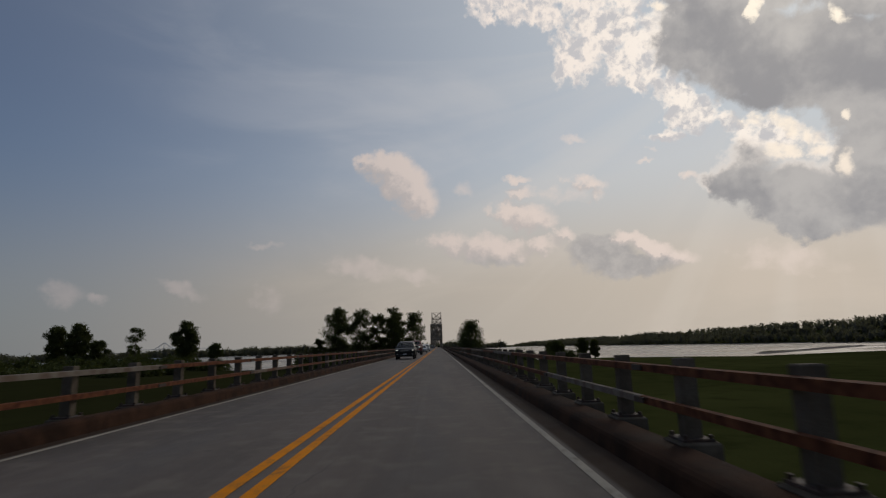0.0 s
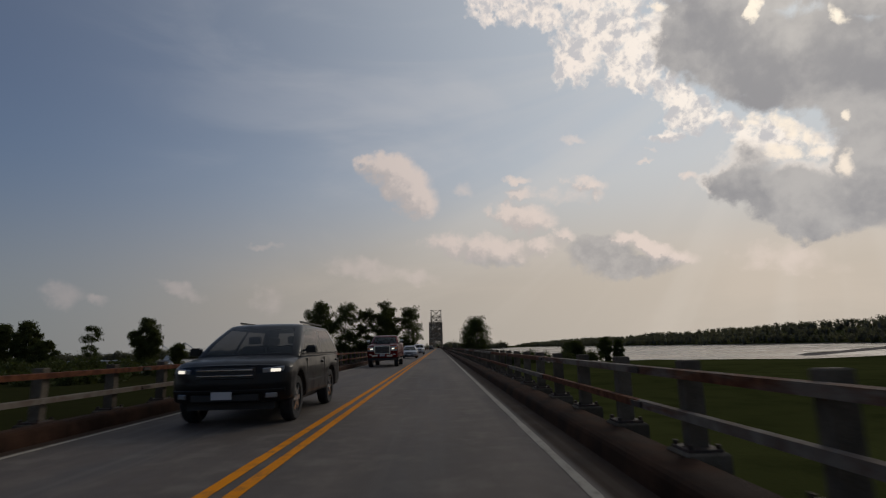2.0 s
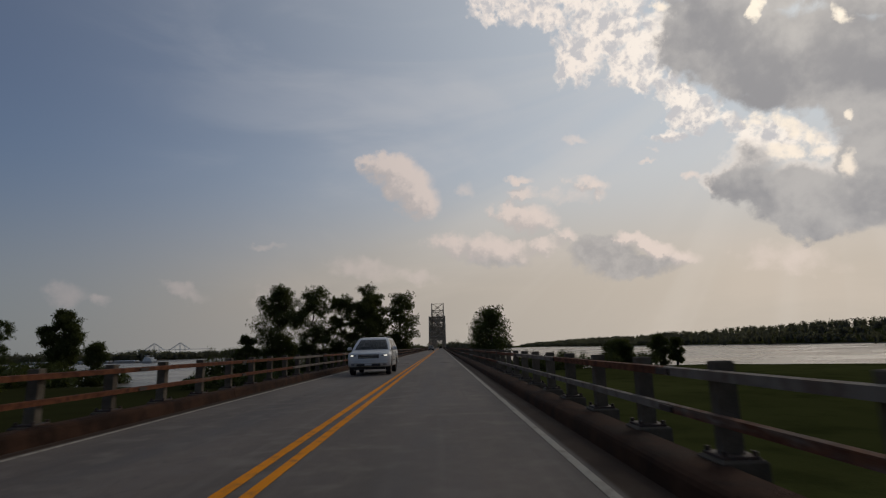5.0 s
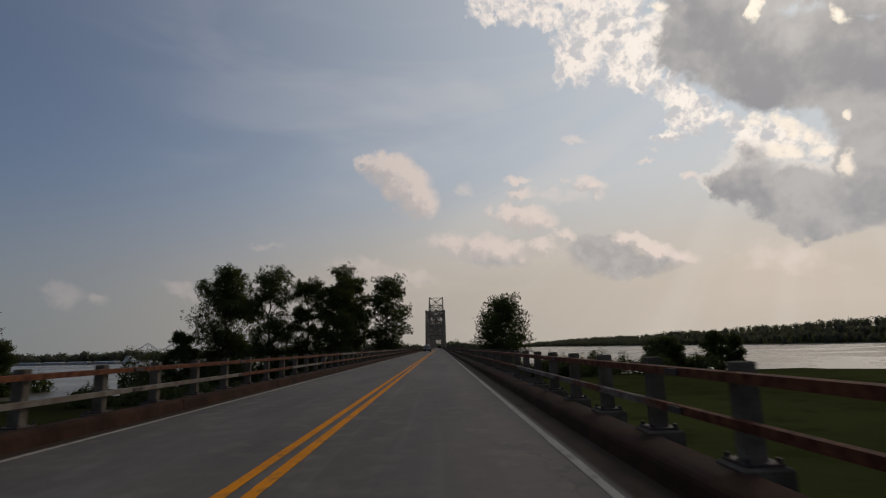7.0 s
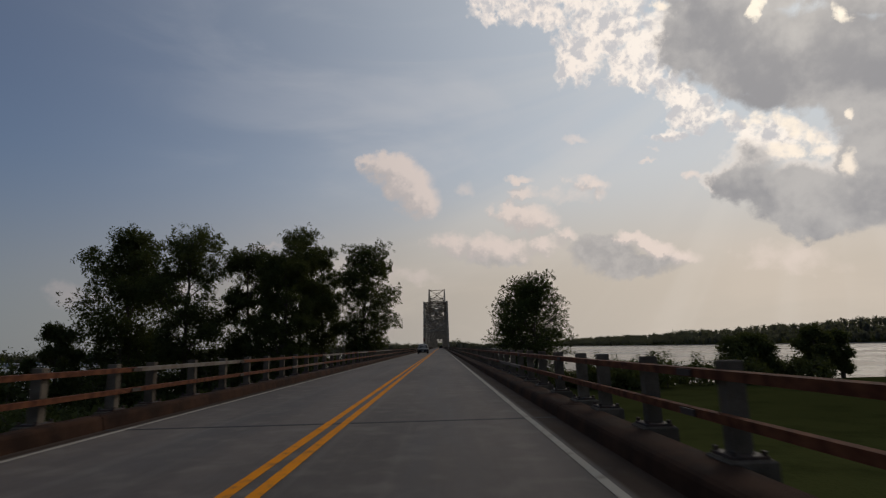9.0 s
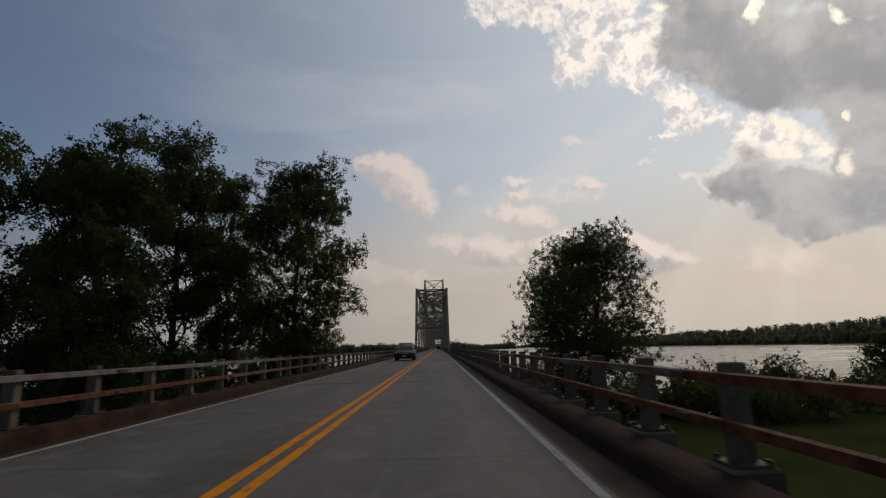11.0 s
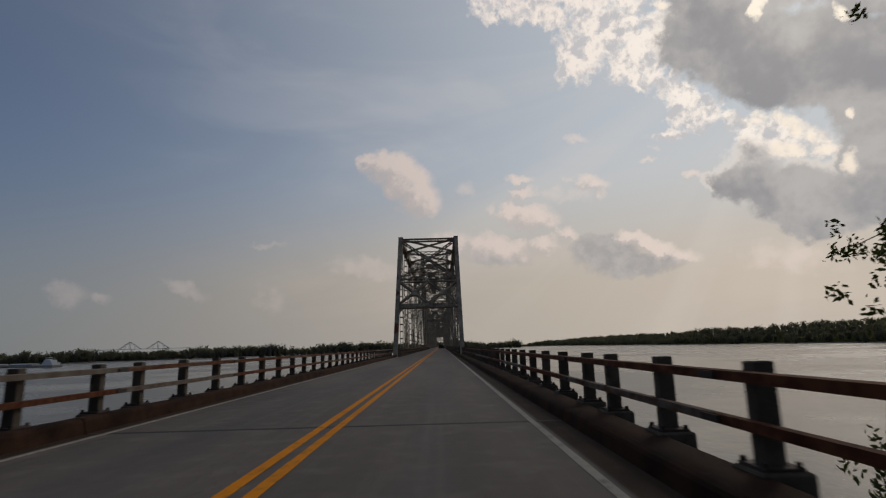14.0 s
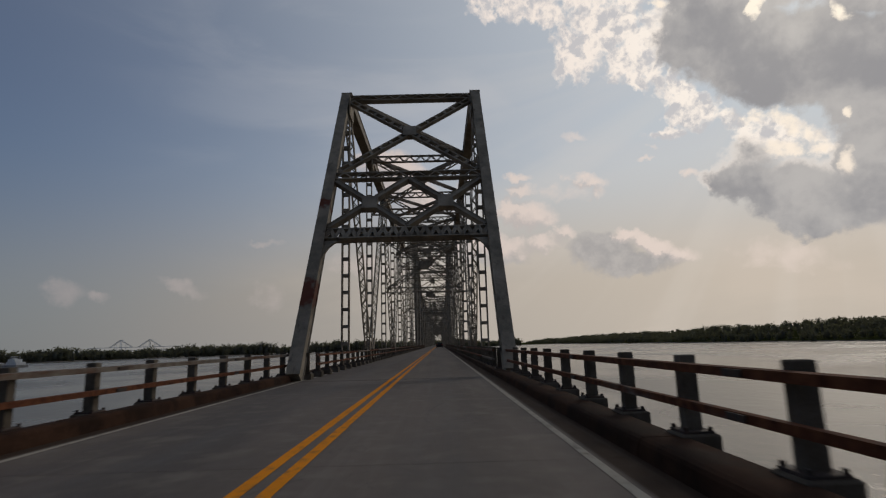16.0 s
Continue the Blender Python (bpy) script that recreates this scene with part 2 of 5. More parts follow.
def deck_build(t, bsdf):
    """Old concrete deck: wheel tracks, pale panels, oil along the lane's middle, cracks across."""
    p = place(t)
    s = t.add("ShaderNodeSeparateXYZ", {0: p})
    long = t.add("ShaderNodeMapping", {0: p, 3: (1.0, 0.16, 1.0)})
    broad = t.noise(long, 0.55, 5.0, 0.6)
    patch = t.noise(p, 1.7, 6.0, 0.6)
    col = t.mix(t.step(broad, 0.32, 0.68), rgb(0.076, 0.058, 0.045), rgb(0.130, 0.101, 0.079))
    col = t.mix(t.step(patch, 0.44, 0.70, 0.0, 0.45), col, rgb(0.235, 0.203, 0.168))
    # darker drip line down the middle of each lane
    for centre in (0.0, -3.3):
        d = t.math("ABSOLUTE", t.math("SUBTRACT", s.outputs[0], centre))
        strip = t.math("MULTIPLY", t.step(d, 0.75, 0.1), t.step(t.noise(long, 1.6, 5.0), 0.3, 0.7))
        col = t.mix(t.math("MULTIPLY", strip, 0.42), col, rgb(0.09, 0.085, 0.082))
    # grit and damp along the gutters
    g = t.math("ABSOLUTE", t.math("SUBTRACT", s.outputs[0], -1.78))
    grit = t.math("MULTIPLY", t.step(g, 3.36, 3.46), t.step(t.noise(p, 2.6, 6.0), 0.0, 0.40))
    col = t.mix(t.math("MULTIPLY", grit, 0.95), col, rgb(0.044, 0.026, 0.016))
    t.plug(bsdf, "Specular IOR Level", t.step(grit, 0.0, 1.0, 0.35, 0.05))
    # fine cracks, and pale streaks left by tyres
    crack = t.add("ShaderNodeTexVoronoi", {"Vector": t.add("ShaderNodeVectorMath", {0: t.add("ShaderNodeMapping", {0: p, 3: (0.45, 0.2, 1.0)}), 1: t.noise(p, 1.2, 5.0)}, operation="ADD"), "Scale": 1.0}, feature="DISTANCE_TO_EDGE")
    col = t.mix(t.math("MULTIPLY", t.step(crack, 0.009, 0.001), t.step(broad, 0.5, 0.62, 0.0, 0.45)), col, rgb(0.04, 0.036, 0.034))
    streak = t.noise(t.add("ShaderNodeMapping", {0: p, 3: (4.0, 0.05, 1.0)}), 1.0, 4.0)
    col = t.mix(t.step(streak, 0.5, 0.75, 0.0, 0.16), col, rgb(0.245, 0.212, 0.176))
    grain = t.noise(p, 90.0, 2.0)
    col = t.mix(t.step(grain, 0.4, 0.75, 0.0, 0.25), col, rgb(0.1, 0.1, 0.1))
    across = t.add("ShaderNodeMapping", {0: p, 3: (0.6, 9.0, 1.0)})
    groove = t.noise(across, 3.0, 3.0)
    t.plug(bsdf, "Base Color", col)
    t.plug(bsdf, "Roughness", t.step(patch, 0.3, 0.7, 0.72, 0.9))
    bump(t, bsdf, t.math("ADD", grain, groove), 0.35, 0.008)


def paint_build(r, g, b):
    def build(t, bsdf):
        p = place(t)
        worn = t.noise(p, 5.0, 8.0, 0.7)
        col = t.mix(t.step(worn, 0.48, 0.70), rgb(r, g, b), rgb(r * 0.3 + 0.07, g * 0.3 + 0.06, b * 0.3 + 0.045))
        col = t.mix(t.step(t.noise(p, 0.7, 3.0), 0.3, 0.7, 0.0, 0.3), col, rgb(r * 0.6, g * 0.6, b * 0.6))
        t.plug(bsdf, "Base Color", col)
        bsdf.inputs["Roughness"].default_value = 0.8
        bsdf.inputs["Specular IOR Level"].default_value = 0.1
        bump(t, bsdf, worn, 0.2, 0.003)
    return build


def rail_build(t, bsdf):
    """Old steel rail: some lengths bare and rusted, others with grey paint left."""
    p = place(t)
    own = t.add("ShaderNodeObjectInfo").outputs["Random"]
    long = t.add("ShaderNodeMapping", {0: p, 3: (3.0, 0.5, 3.0)})
    n = t.noise(long, 1.6, 7.0, 0.65)
    grey = t.step(t.math("ADD", t.math("MULTIPLY", own, 0.9), t.math("MULTIPLY", n, 0.45)), 0.89, 1.02)
    rust = t.mix(t.step(t.noise(p, 7.0, 6.0), 0.3, 0.7), rgb(0.068, 0.022, 0.011), rgb(0.175, 0.062, 0.027))
    old = t.mix(t.step(t.noise(p, 4.0, 6.0), 0.35, 0.7), rgb(0.215, 0.185, 0.150), rgb(0.14, 0.10, 0.075))
    t.plug(bsdf, "Base Color", t.mix(grey, rust, old))
    bsdf.inputs["Roughness"].default_value = 0.82
    bsdf.inputs["Specular IOR Level"].default_value = 0.15
    bump(t, bsdf, t.noise(p, 40.0, 4.0), 0.3, 0.004)


def water_build(t, bsdf):
    p = place(t)
    a = t.noise(t.add("ShaderNodeMapping", {0: p, 3: (1.0, 0.55, 1.0)}), 0.35, 4.0, 0.6)
    b = t.noise(p, 0.012, 4.0, 0.55)
    t.plug(bsdf, "Base Color", t.mix(t.step(b, 0.35, 0.65), rgb(0.095, 0.074, 0.044), rgb(0.135, 0.105, 0.064)))
    t.plug(bsdf, "Roughness", t.step(b, 0.4, 0.6, 0.18, 0.30))
    bsdf.inputs["IOR"].default_value = 1.33
    bump(t, bsdf, a, 0.6, 0.22)


def ground_build(t, bsdf):
    p = place(t)
    s = t.add("ShaderNodeSeparateXYZ", {0: p})
    big = t.noise(p, 0.012, 5.0, 0.6)
    mid = t.noise(p, 0.15, 6.0, 0.6)
    col = t.mix(t.step(big, 0.35, 0.65), rgb(0.038, 0.042, 0.013), rgb(0.056, 0.060, 0.019))
    col = t.mix(t.step(mid, 0.45, 0.75, 0.0, 0.6), col, rgb(0.018, 0.022, 0.007))
    # darker, less green colour on the flats left of the bridge
    left_flats = t.step(t.math("ADD", s.outputs[0], t.math("MULTIPLY", big, 12.0)), 4.0, -2.0)
    col = t.mix(t.math("MULTIPLY", left_flats, t.step(mid, 0.3, 0.7, 0.85, 0.55)), col, rgb(0.021, 0.021, 0.009))
    mud = t.step(t.math("ADD", s.outputs[2], t.math("MULTIPLY", mid, 0.8)), -8.0, -8.5)
    col = t.mix(mud, col, rgb(0.20, 0.175, 0.15))
    t.plug(bsdf, "Base Color", col)
    bsdf.inputs["Roughness"].default_value = 0.95
    bsdf.inputs["Specular IOR Level"].default_value = 0.0
    bump(t, bsdf, t.noise(p, 2.5, 6.0), 0.8, 0.15)


def leaf_build(a, b, through_=0.3):
    def build(t, bsdf):
        own = t.add("ShaderNodeNewGeometry").outputs["Random Per Island"]
        p = place(t)
        f = t.math("ADD", t.math("MULTIPLY", own, 0.6), t.math("MULTIPLY", t.noise(p, 0.5, 3.0), 0.5))
        col = t.mix(f, a, b)
        t.plug(bsdf, "Base Color", col)
        bsdf.inputs["Roughness"].default_value = 0.6
        bsdf.inputs["Specular IOR Level"].default_value = 0.05
        thin = t.add("ShaderNodeBsdfTranslucent", {0: t.mix(1.0, col, rgb(1.25, 1.2, 0.6), "MULTIPLY")})
        both = t.add("ShaderNodeMixShader", {0: through_, 1: bsdf, 2: thin})
        t.plug(next(n for n in t.nt.nodes if n.type == "OUTPUT_MATERIAL"), 0, both)
    return build


def truss_build(t, bsdf):
    """Dull grey bridge paint: chalky, dirty, with rust running down from the seams."""
    p = place(t)
    n = t.noise(p, 0.9, 7.0, 0.62)
    col = t.mix(t.step(n, 0.32, 0.68), rgb(0.20, 0.165, 0.12), rgb(0.40, 0.335, 0.25))
    runs = t.noise(t.add("ShaderNodeMapping", {0: p, 3: (3.0, 3.0, 0.35)}), 1.2, 6.0, 0.6)
    col = t.mix(t.step(runs, 0.55, 0.75, 0.0, 0.7), col, rgb(0.095, 0.06, 0.042))
    g = t.noise(p, 30.0, 3.0)
    col = t.mix(t.step(g, 0.45, 0.75, 0.0, 0.3), col, rgb(0.06, 0.055, 0.05))
    own = t.add("ShaderNodeObjectInfo").outputs["Random"]
    col = t.mix(t.math("MULTIPLY", own, 0.25), col, rgb(0.09, 0.082, 0.074))
    # a burst of red rust low on one end post, smaller spots further up it
    for centre, size in (((-5.42, 371.6, 3.45), 0.62), ((-5.42, 374.6, 8.0), 0.35)):
        off = t.add("ShaderNodeVectorMath", {0: p, 1: centre}, operation="SUBTRACT").outputs[0]
        off = t.add("ShaderNodeVectorMath", {0: off, 1: (1.0, 0.5, 0.75)}, operation="MULTIPLY").outputs[0]
        far = t.add("ShaderNodeVectorMath", {0: off}, operation="LENGTH").outputs["Value"]
        edge = t.math("ADD", far, t.math("MULTIPLY", t.math("SUBTRACT", t.noise(p, 2.2, 6.0, 0.65), 0.5), 1.1))
        col = t.mix(t.step(edge, size, size * 0.55, 0.0, 0.9), col, rgb(0.125, 0.026, 0.012))
    t.plug(bsdf, "Base Color", col)
    bsdf.inputs["Roughness"].default_value = 0.75
    bsdf.inputs["Specular IOR Level"].default_value = 0.2
    bump(t, bsdf, g, 0.25, 0.006)


M_DECK = material("deck_concrete", deck_build)
M_JOINT = material("joint_rubber", speckled(rgb(0.02, 0.018, 0.017), rgb(0.05, 0.045, 0.04), 4.0, 0.85))
M_PATCH = material("new_concrete", speckled(rgb(0.34, 0.33, 0.31), rgb(0.45, 0.44, 0.41), 3.0, 0.85))
M_YELLOW = material("yellow_paint", paint_build(0.80, 0.265, 0.002))
M_WHITE = material("white_paint", paint_build(0.42, 0.375, 0.30))
M_CURB = material("stained_concrete", speckled(rgb(0.026, 0.0125, 0.0075), rgb(0.074, 0.038, 0.023), 1.6, 0.92, relief=0.6, size=0.02, shine=0.08))
M_POST = material("post_concrete", speckled(rgb(0.085, 0.068, 0.050), rgb(0.19, 0.158, 0.120), 2.4, 0.9, relief=0.5, size=0.012, tint=0.5, shine=0.15))
M_RAIL = material("rusted_steel", rail_build)
M_BOLT = material("bolt_iron", speckled(rgb(0.03, 0.02, 0.016), rgb(0.08, 0.045, 0.03), 12.0, 0.8))
M_TRUSS = material("truss_paint", truss_build)
M_WATER = material("river_water", water_build)
M_GROUND = material("field_ground", ground_build)
M_BARK = material("bark", speckled(rgb(0.05, 0.038, 0.028), rgb(0.11, 0.085, 0.062), 3.0, 0.92, grain=18.0, relief=0.9, size=0.03))
M_LEAF = material("leaves", leaf_build(rgb(0.042, 0.050, 0.021), rgb(0.090, 0.104, 0.038), 0.36))
M_LEAF_OLD = material("leaves_dull", leaf_build(rgb(0.035, 0.05, 0.018), rgb(0.085, 0.10, 0.035)))
# leaf colour paled and greyed: the air's haze over distance is mixed into it
M_WOODS_HAZED = material("far_woods", leaf_build(rgb(0.105, 0.105, 0.090), rgb(0.165, 0.166, 0.140), 0.5))


# ------------------------------------------------------------------ mesh helpers
class Geo:
    """Collects vertices and faces of one mesh."""

    def __init__(self):
        self.v, self.f = [], []

    def add(self, verts, faces):
        n = len(self.v)
        self.v += [tuple(p) for p in verts]
        self.f += [tuple(n + i for i in face) for face in faces]
        return self

    def box(self, x0, x1, y0, y1, z0, z1, cut=0.0):
        """A box; cut chamfers its upper edges."""
        if cut <= 0:
            v = [(x0, y0, z0), (x1, y0, z0), (x1, y1, z0), (x0, y1, z0), (x0, y0, z1), (x1, y0, z1), (x1, y1, z1), (x0, y1, z1)]
            return self.add(v, [(3, 2, 1, 0), (4, 5, 6, 7), (0, 1, 5, 4), (1, 2, 6, 5), (2, 3, 7, 6), (3, 0, 4, 7)])
        c, zc = cut, z1 - cut
        v = [(x0, y0, z0), (x1, y0, z0), (x1, y1, z0), (x0, y1, z0), (x0, y0, zc), (x1, y0, zc), (x1, y1, zc), (x0, y1, zc),
             (x0 + c, y0 + c, z1), (x1 - c, y0 + c, z1), (x1 - c, y1 - c, z1), (x0 + c, y1 - c, z1)]
        return self.add(v, [(3, 2, 1, 0), (0, 1, 5, 4), (1, 2, 6, 5), (2, 3, 7, 6), (3, 0, 4, 7), (4, 5, 9, 8), (5, 6, 10, 9), (6, 7, 11, 10),
                            (7, 4, 8, 11), (8, 9, 10, 11)])

    def prism(self, outline, y0, y1):
        """An outline in x and z, drawn out along y."""
        n = len(outline)
        v = [(x, y0, z) for x, z in outline] + [(x, y1, z) for x, z in outline]
        faces = [(i, (i + 1) % n, n + (i + 1) % n, n + i) for i in range(n)]
        return self.add(v, faces + [tuple(range(n - 1, -1, -1)), tuple(range(n, 2 * n))])

    def bar(self, a, b, wide, deep, side=Vector((1, 0, 0))):
        """A square bar from a to b; wide along side, deep across it."""
        a, b = Vector(a), Vector(b)
        way = (b - a).normalized()
        u = (side - way * side.dot(way)).normalized() * wide / 2
        w_ = way.cross(u).normalized() * deep / 2
        v = [a - u - w_, a + u - w_, a + u + w_, a - u + w_, b - u - w_, b + u - w_, b + u + w_, b - u + w_]
        return self.add(v, [(3, 2, 1, 0), (4, 5, 6, 7), (0, 1, 5, 4), (1, 2, 6, 5), (2, 3, 7, 6), (3, 0, 4, 7)])

    def tube(self, pts, radii, sides=8):
        rings, old = [], None
        for i, p in enumerate(pts):
            p = Vector(p)
            way = (Vector(pts[min(i + 1, len(pts) - 1)]) - Vector(pts[max(i - 1, 0)])).normalized()
            u = way.orthogonal().normalized() if old is None else (old - way * old.dot(way)).normalized()
            old, q = u, way.cross(u)
            rings.append([p + (u * math.cos(k * math.tau / sides) + q * math.sin(k * math.tau / sides)) * radii[i] for k in range(sides)])
        faces = []
        for i in range(len(pts) - 1):
            for k in range(sides):
                k2 = (k + 1) % sides
                faces.append((i * sides + k, i * sides + k2, (i + 1) * sides + k2, (i + 1) * sides + k))
        faces.append(tuple(range(sides - 1, -1, -1)))
        faces.append(tuple((len(pts) - 1) * sides + k for k in range(sides)))
        return self.add([p for r in rings for p in r], faces)

    def mesh(self, name, mat, smooth=False):
        me = bpy.data.meshes.new(name)
        me.from_pydata(self.v, [], self.f)
        me.materials.append(mat)
        if smooth:
            me.shade_smooth()
        return me


def part(name, geo, mat, parent=None, label="", at=None, smooth=False):
    """Links a mesh as one object, under its thing where one is given."""
    me = geo if isinstance(geo, bpy.types.Mesh) else geo.mesh(name, mat, smooth)
    ob = new(name, me)
    if parent is not None:
        ob.parent = parent
    if at is not None:
        ob.matrix_local = at
    return tagged(ob, label)


def thing(name, label, category, group="", kind="", at=None):
    ob = new(name)
    ob.empty_display_size = 0.3
    if at is not None:
        ob.matrix_world = at
    return tagged(ob, label, category, group, kind)


# ------------------------------------------------------------------ ground and river
WATER_Z, FIELD_Z = -9.8, -8.0


def near_shore(x):
    """How far ahead the near bank runs, by the distance to the right."""
    return float(np.interp(x, [-600, -250, -160, -120, -88, -60, 0, 40, 80, 110, 160, 250, 420],
                           [405, 374, 346, 296, 284, 300, 312, 320, 335, 338, 312, 330, 372])) + 4 * math.sin(x * 0.06)


def far_shore(x):
    return float(np.interp(x, [-4000, -1500, -700, -280, 0, 310, 500], [1010, 1080, 1150, 1450, 1660, 2000, 2500])) + 25 * math.sin(x * 0.013)


def right_shore(y):
    return float(np.interp(y, [-4000, -800, 250, 970, 1400, 2000, 2800], [2300, 800, 600, 545, 480, 420, 380])) + 12 * math.sin(y * 0.017)


def ground_z(x, y):
    near = near_shore(x) - y if x < 330 else near_shore(330) - y - 0.7 * (x - 330)
    if near > 0:      # a broad muddy beach further along
        near *= float(np.interp(x, [84, 125], [1.0, 0.28]))
    bar = 9 - abs((x - 240) * 0.62 - (y - 380) * 0.78) if 215 < x < 420 and 330 < y < 600 else -99   # a low mud bar off the bank
    land = max(near, bar, y - far_shore(x) if x < 560 else -99, x - right_shore(y))
    h = max(0.0, min(1.0, (land + 12) / 24.0))
    inland = x - right_shore(y)
    bluff = (14.0 + 11.0 * max(0.0, min(1.0, (1500 - y) / 800.0))) * max(0.0, min(1.0, (inland - 6) / 70.0)) * max(0.0, min(1.0, (3300 - y) / 1700.0))
    return bluff - 13.0 + (FIELD_Z + 13.0) * h * h * (3 - 2 * h) + 0.25 * math.sin(x * 0.05) * math.sin(y * 0.043) * h


def spread(lo, hi, fine_lo, fine_hi, step):
    """Grid lines: even inside the fine stretch, widening outside."""
    line = list(np.arange(fine_lo, fine_hi + 0.1, step))
    s, p = step, fine_hi
    while p < hi:
        s *= 1.22
        p += s
        line.append(p)
    s, p = step, fine_lo
    while p > lo:
        s *= 1.22
        p -= s
        line.insert(0, p)
    return line


def sheet(xs, ys, z):
    g = Geo()
    g.v = [(x, y, z(x, y)) for y in ys for x in xs]
    n = len(xs)
    g.f = [(j * n + i, j * n + i + 1, (j + 1) * n + i + 1, (j + 1) * n + i) for j in range(len(ys) - 1) for i in range(n - 1)]
    return g


ground = part("ground", sheet(spread(-4500, 4500, -320, 760, 12), spread(-1500, 4800, -60, 480, 9), ground_z), M_GROUND, smooth=True)
tagged(ground, "grassy green river flats with muddy banks", "ground", kind="structure")
water = part("water", Geo().add([(-4500, -1500, WATER_Z), (4500, -1500, WATER_Z), (4500, 4800, WATER_Z), (-4500, 4800, WATER_Z)], [(0, 1, 2, 3)]), M_WATER)
tagged(water, "wide brown river under hazy evening light", "river", kind="structure")

# ------------------------------------------------------------------ the road deck
MID = -1.61            # the yellow line's place
EDGE_R, EDGE_L = 1.53, -5.08
DECK_R, DECK_L = 2.50, -5.69
Y0, Y1 = -14.0, 1010.0

road = thing("road", "grey worn concrete road deck of a narrow two-lane river bridge", "road", kind="structure")
SLAB = 13.6
first = 42.5 - 5 * SLAB
slab_top = Geo().prism([(DECK_L, -0.45), (DECK_L, 0.0), (DECK_R, 0.0), (DECK_R, -0.45)], 0.004, SLAB - 0.004).mesh("deck_slab", M_DECK)
k = 0
while first + k * SLAB < Y1:
    part("deck_slab", slab_top, None, road, at=pose(0, first + k * SLAB, 0))
    k += 1
N_SLAB = k
joint_mesh = Geo().prism([(DECK_L + 0.3, -0.03), (DECK_L + 0.3, 0.004), (DECK_R - 0.3, 0.004), (DECK_R - 0.3, -0.03)], -0.05, 0.05).mesh("expansion_joint", M_JOINT)
for k in range(1, N_SLAB, 4):
    part("expansion_joint", joint_mesh, None, road, at=pose(0, first + k * SLAB, 0))


# a band of newer pale concrete across the right lane
part("patch", Geo().box(MID + 0.25, EDGE_R - 0.08, 282.2, 282.6, -0.02, 0.004), M_PATCH, road, "pale band of newer concrete across the lane")


def stripe(name, x, wide, mat, label):
    g = Geo()
    rng = random.Random(name + str(x))
    y = Y0
    while y < Y1:
        l = 2.0
        a, b = wide / 2 + rng.uniform(-0.006, 0.006), wide / 2 + rng.uniform(-0.006, 0.006)
        g.add([(x - a, y, 0.005), (x + a, y, 0.005), (x + b, y + l, 0.005), (x - b, y + l, 0.005)], [(0, 1, 2, 3)])
        y += l
    ob = part(name, g, mat, road)
    return tagged(ob, label)


stripe("centre_line", MID - 0.133, 0.135, M_YELLOW, "yellow painted no-passing line")
stripe("centre_line", MID + 0.133, 0.135, M_YELLOW, "yellow painted no-passing line")
stripe("edge_line", EDGE_R, 0.10, M_WHITE, "worn white edge line")
stripe("edge_line", EDGE_L, 0.10, M_WHITE, "worn white edge line")

# curbs: low stained concrete, rounded on the road side
for name, x, s in (("curb", 2.0, 1), ("curb", -5.42, -1)):
    curb = thing("curb", "low rust-stained concrete curb along the bridge deck", "curb", kind="structure")
    wide, high = (0.52, 0.195) if s > 0 else (0.32, 0.235)
    prof = [(0, -0.02), (0.03, high - 0.055), (0.05, high - 0.02), (0.09, high), (wide - 0.03, high), (wide, high - 0.025), (wide, -0.02)]
    prof = [(x + s * a, b) for a, b in prof]
    if s > 0:
        prof = prof[::-1]
    piece = Geo().prism(prof, 0.015, SLAB - 0.015).mesh("curb_block", M_CURB)
    for k in range(N_SLAB):
        part("curb_block", piece, None, curb, at=pose(0, first + k * SLAB, 0))

# ------------------------------------------------------------------ railings
POST_GAP, SPAN = 1.832, 4 * SLAB


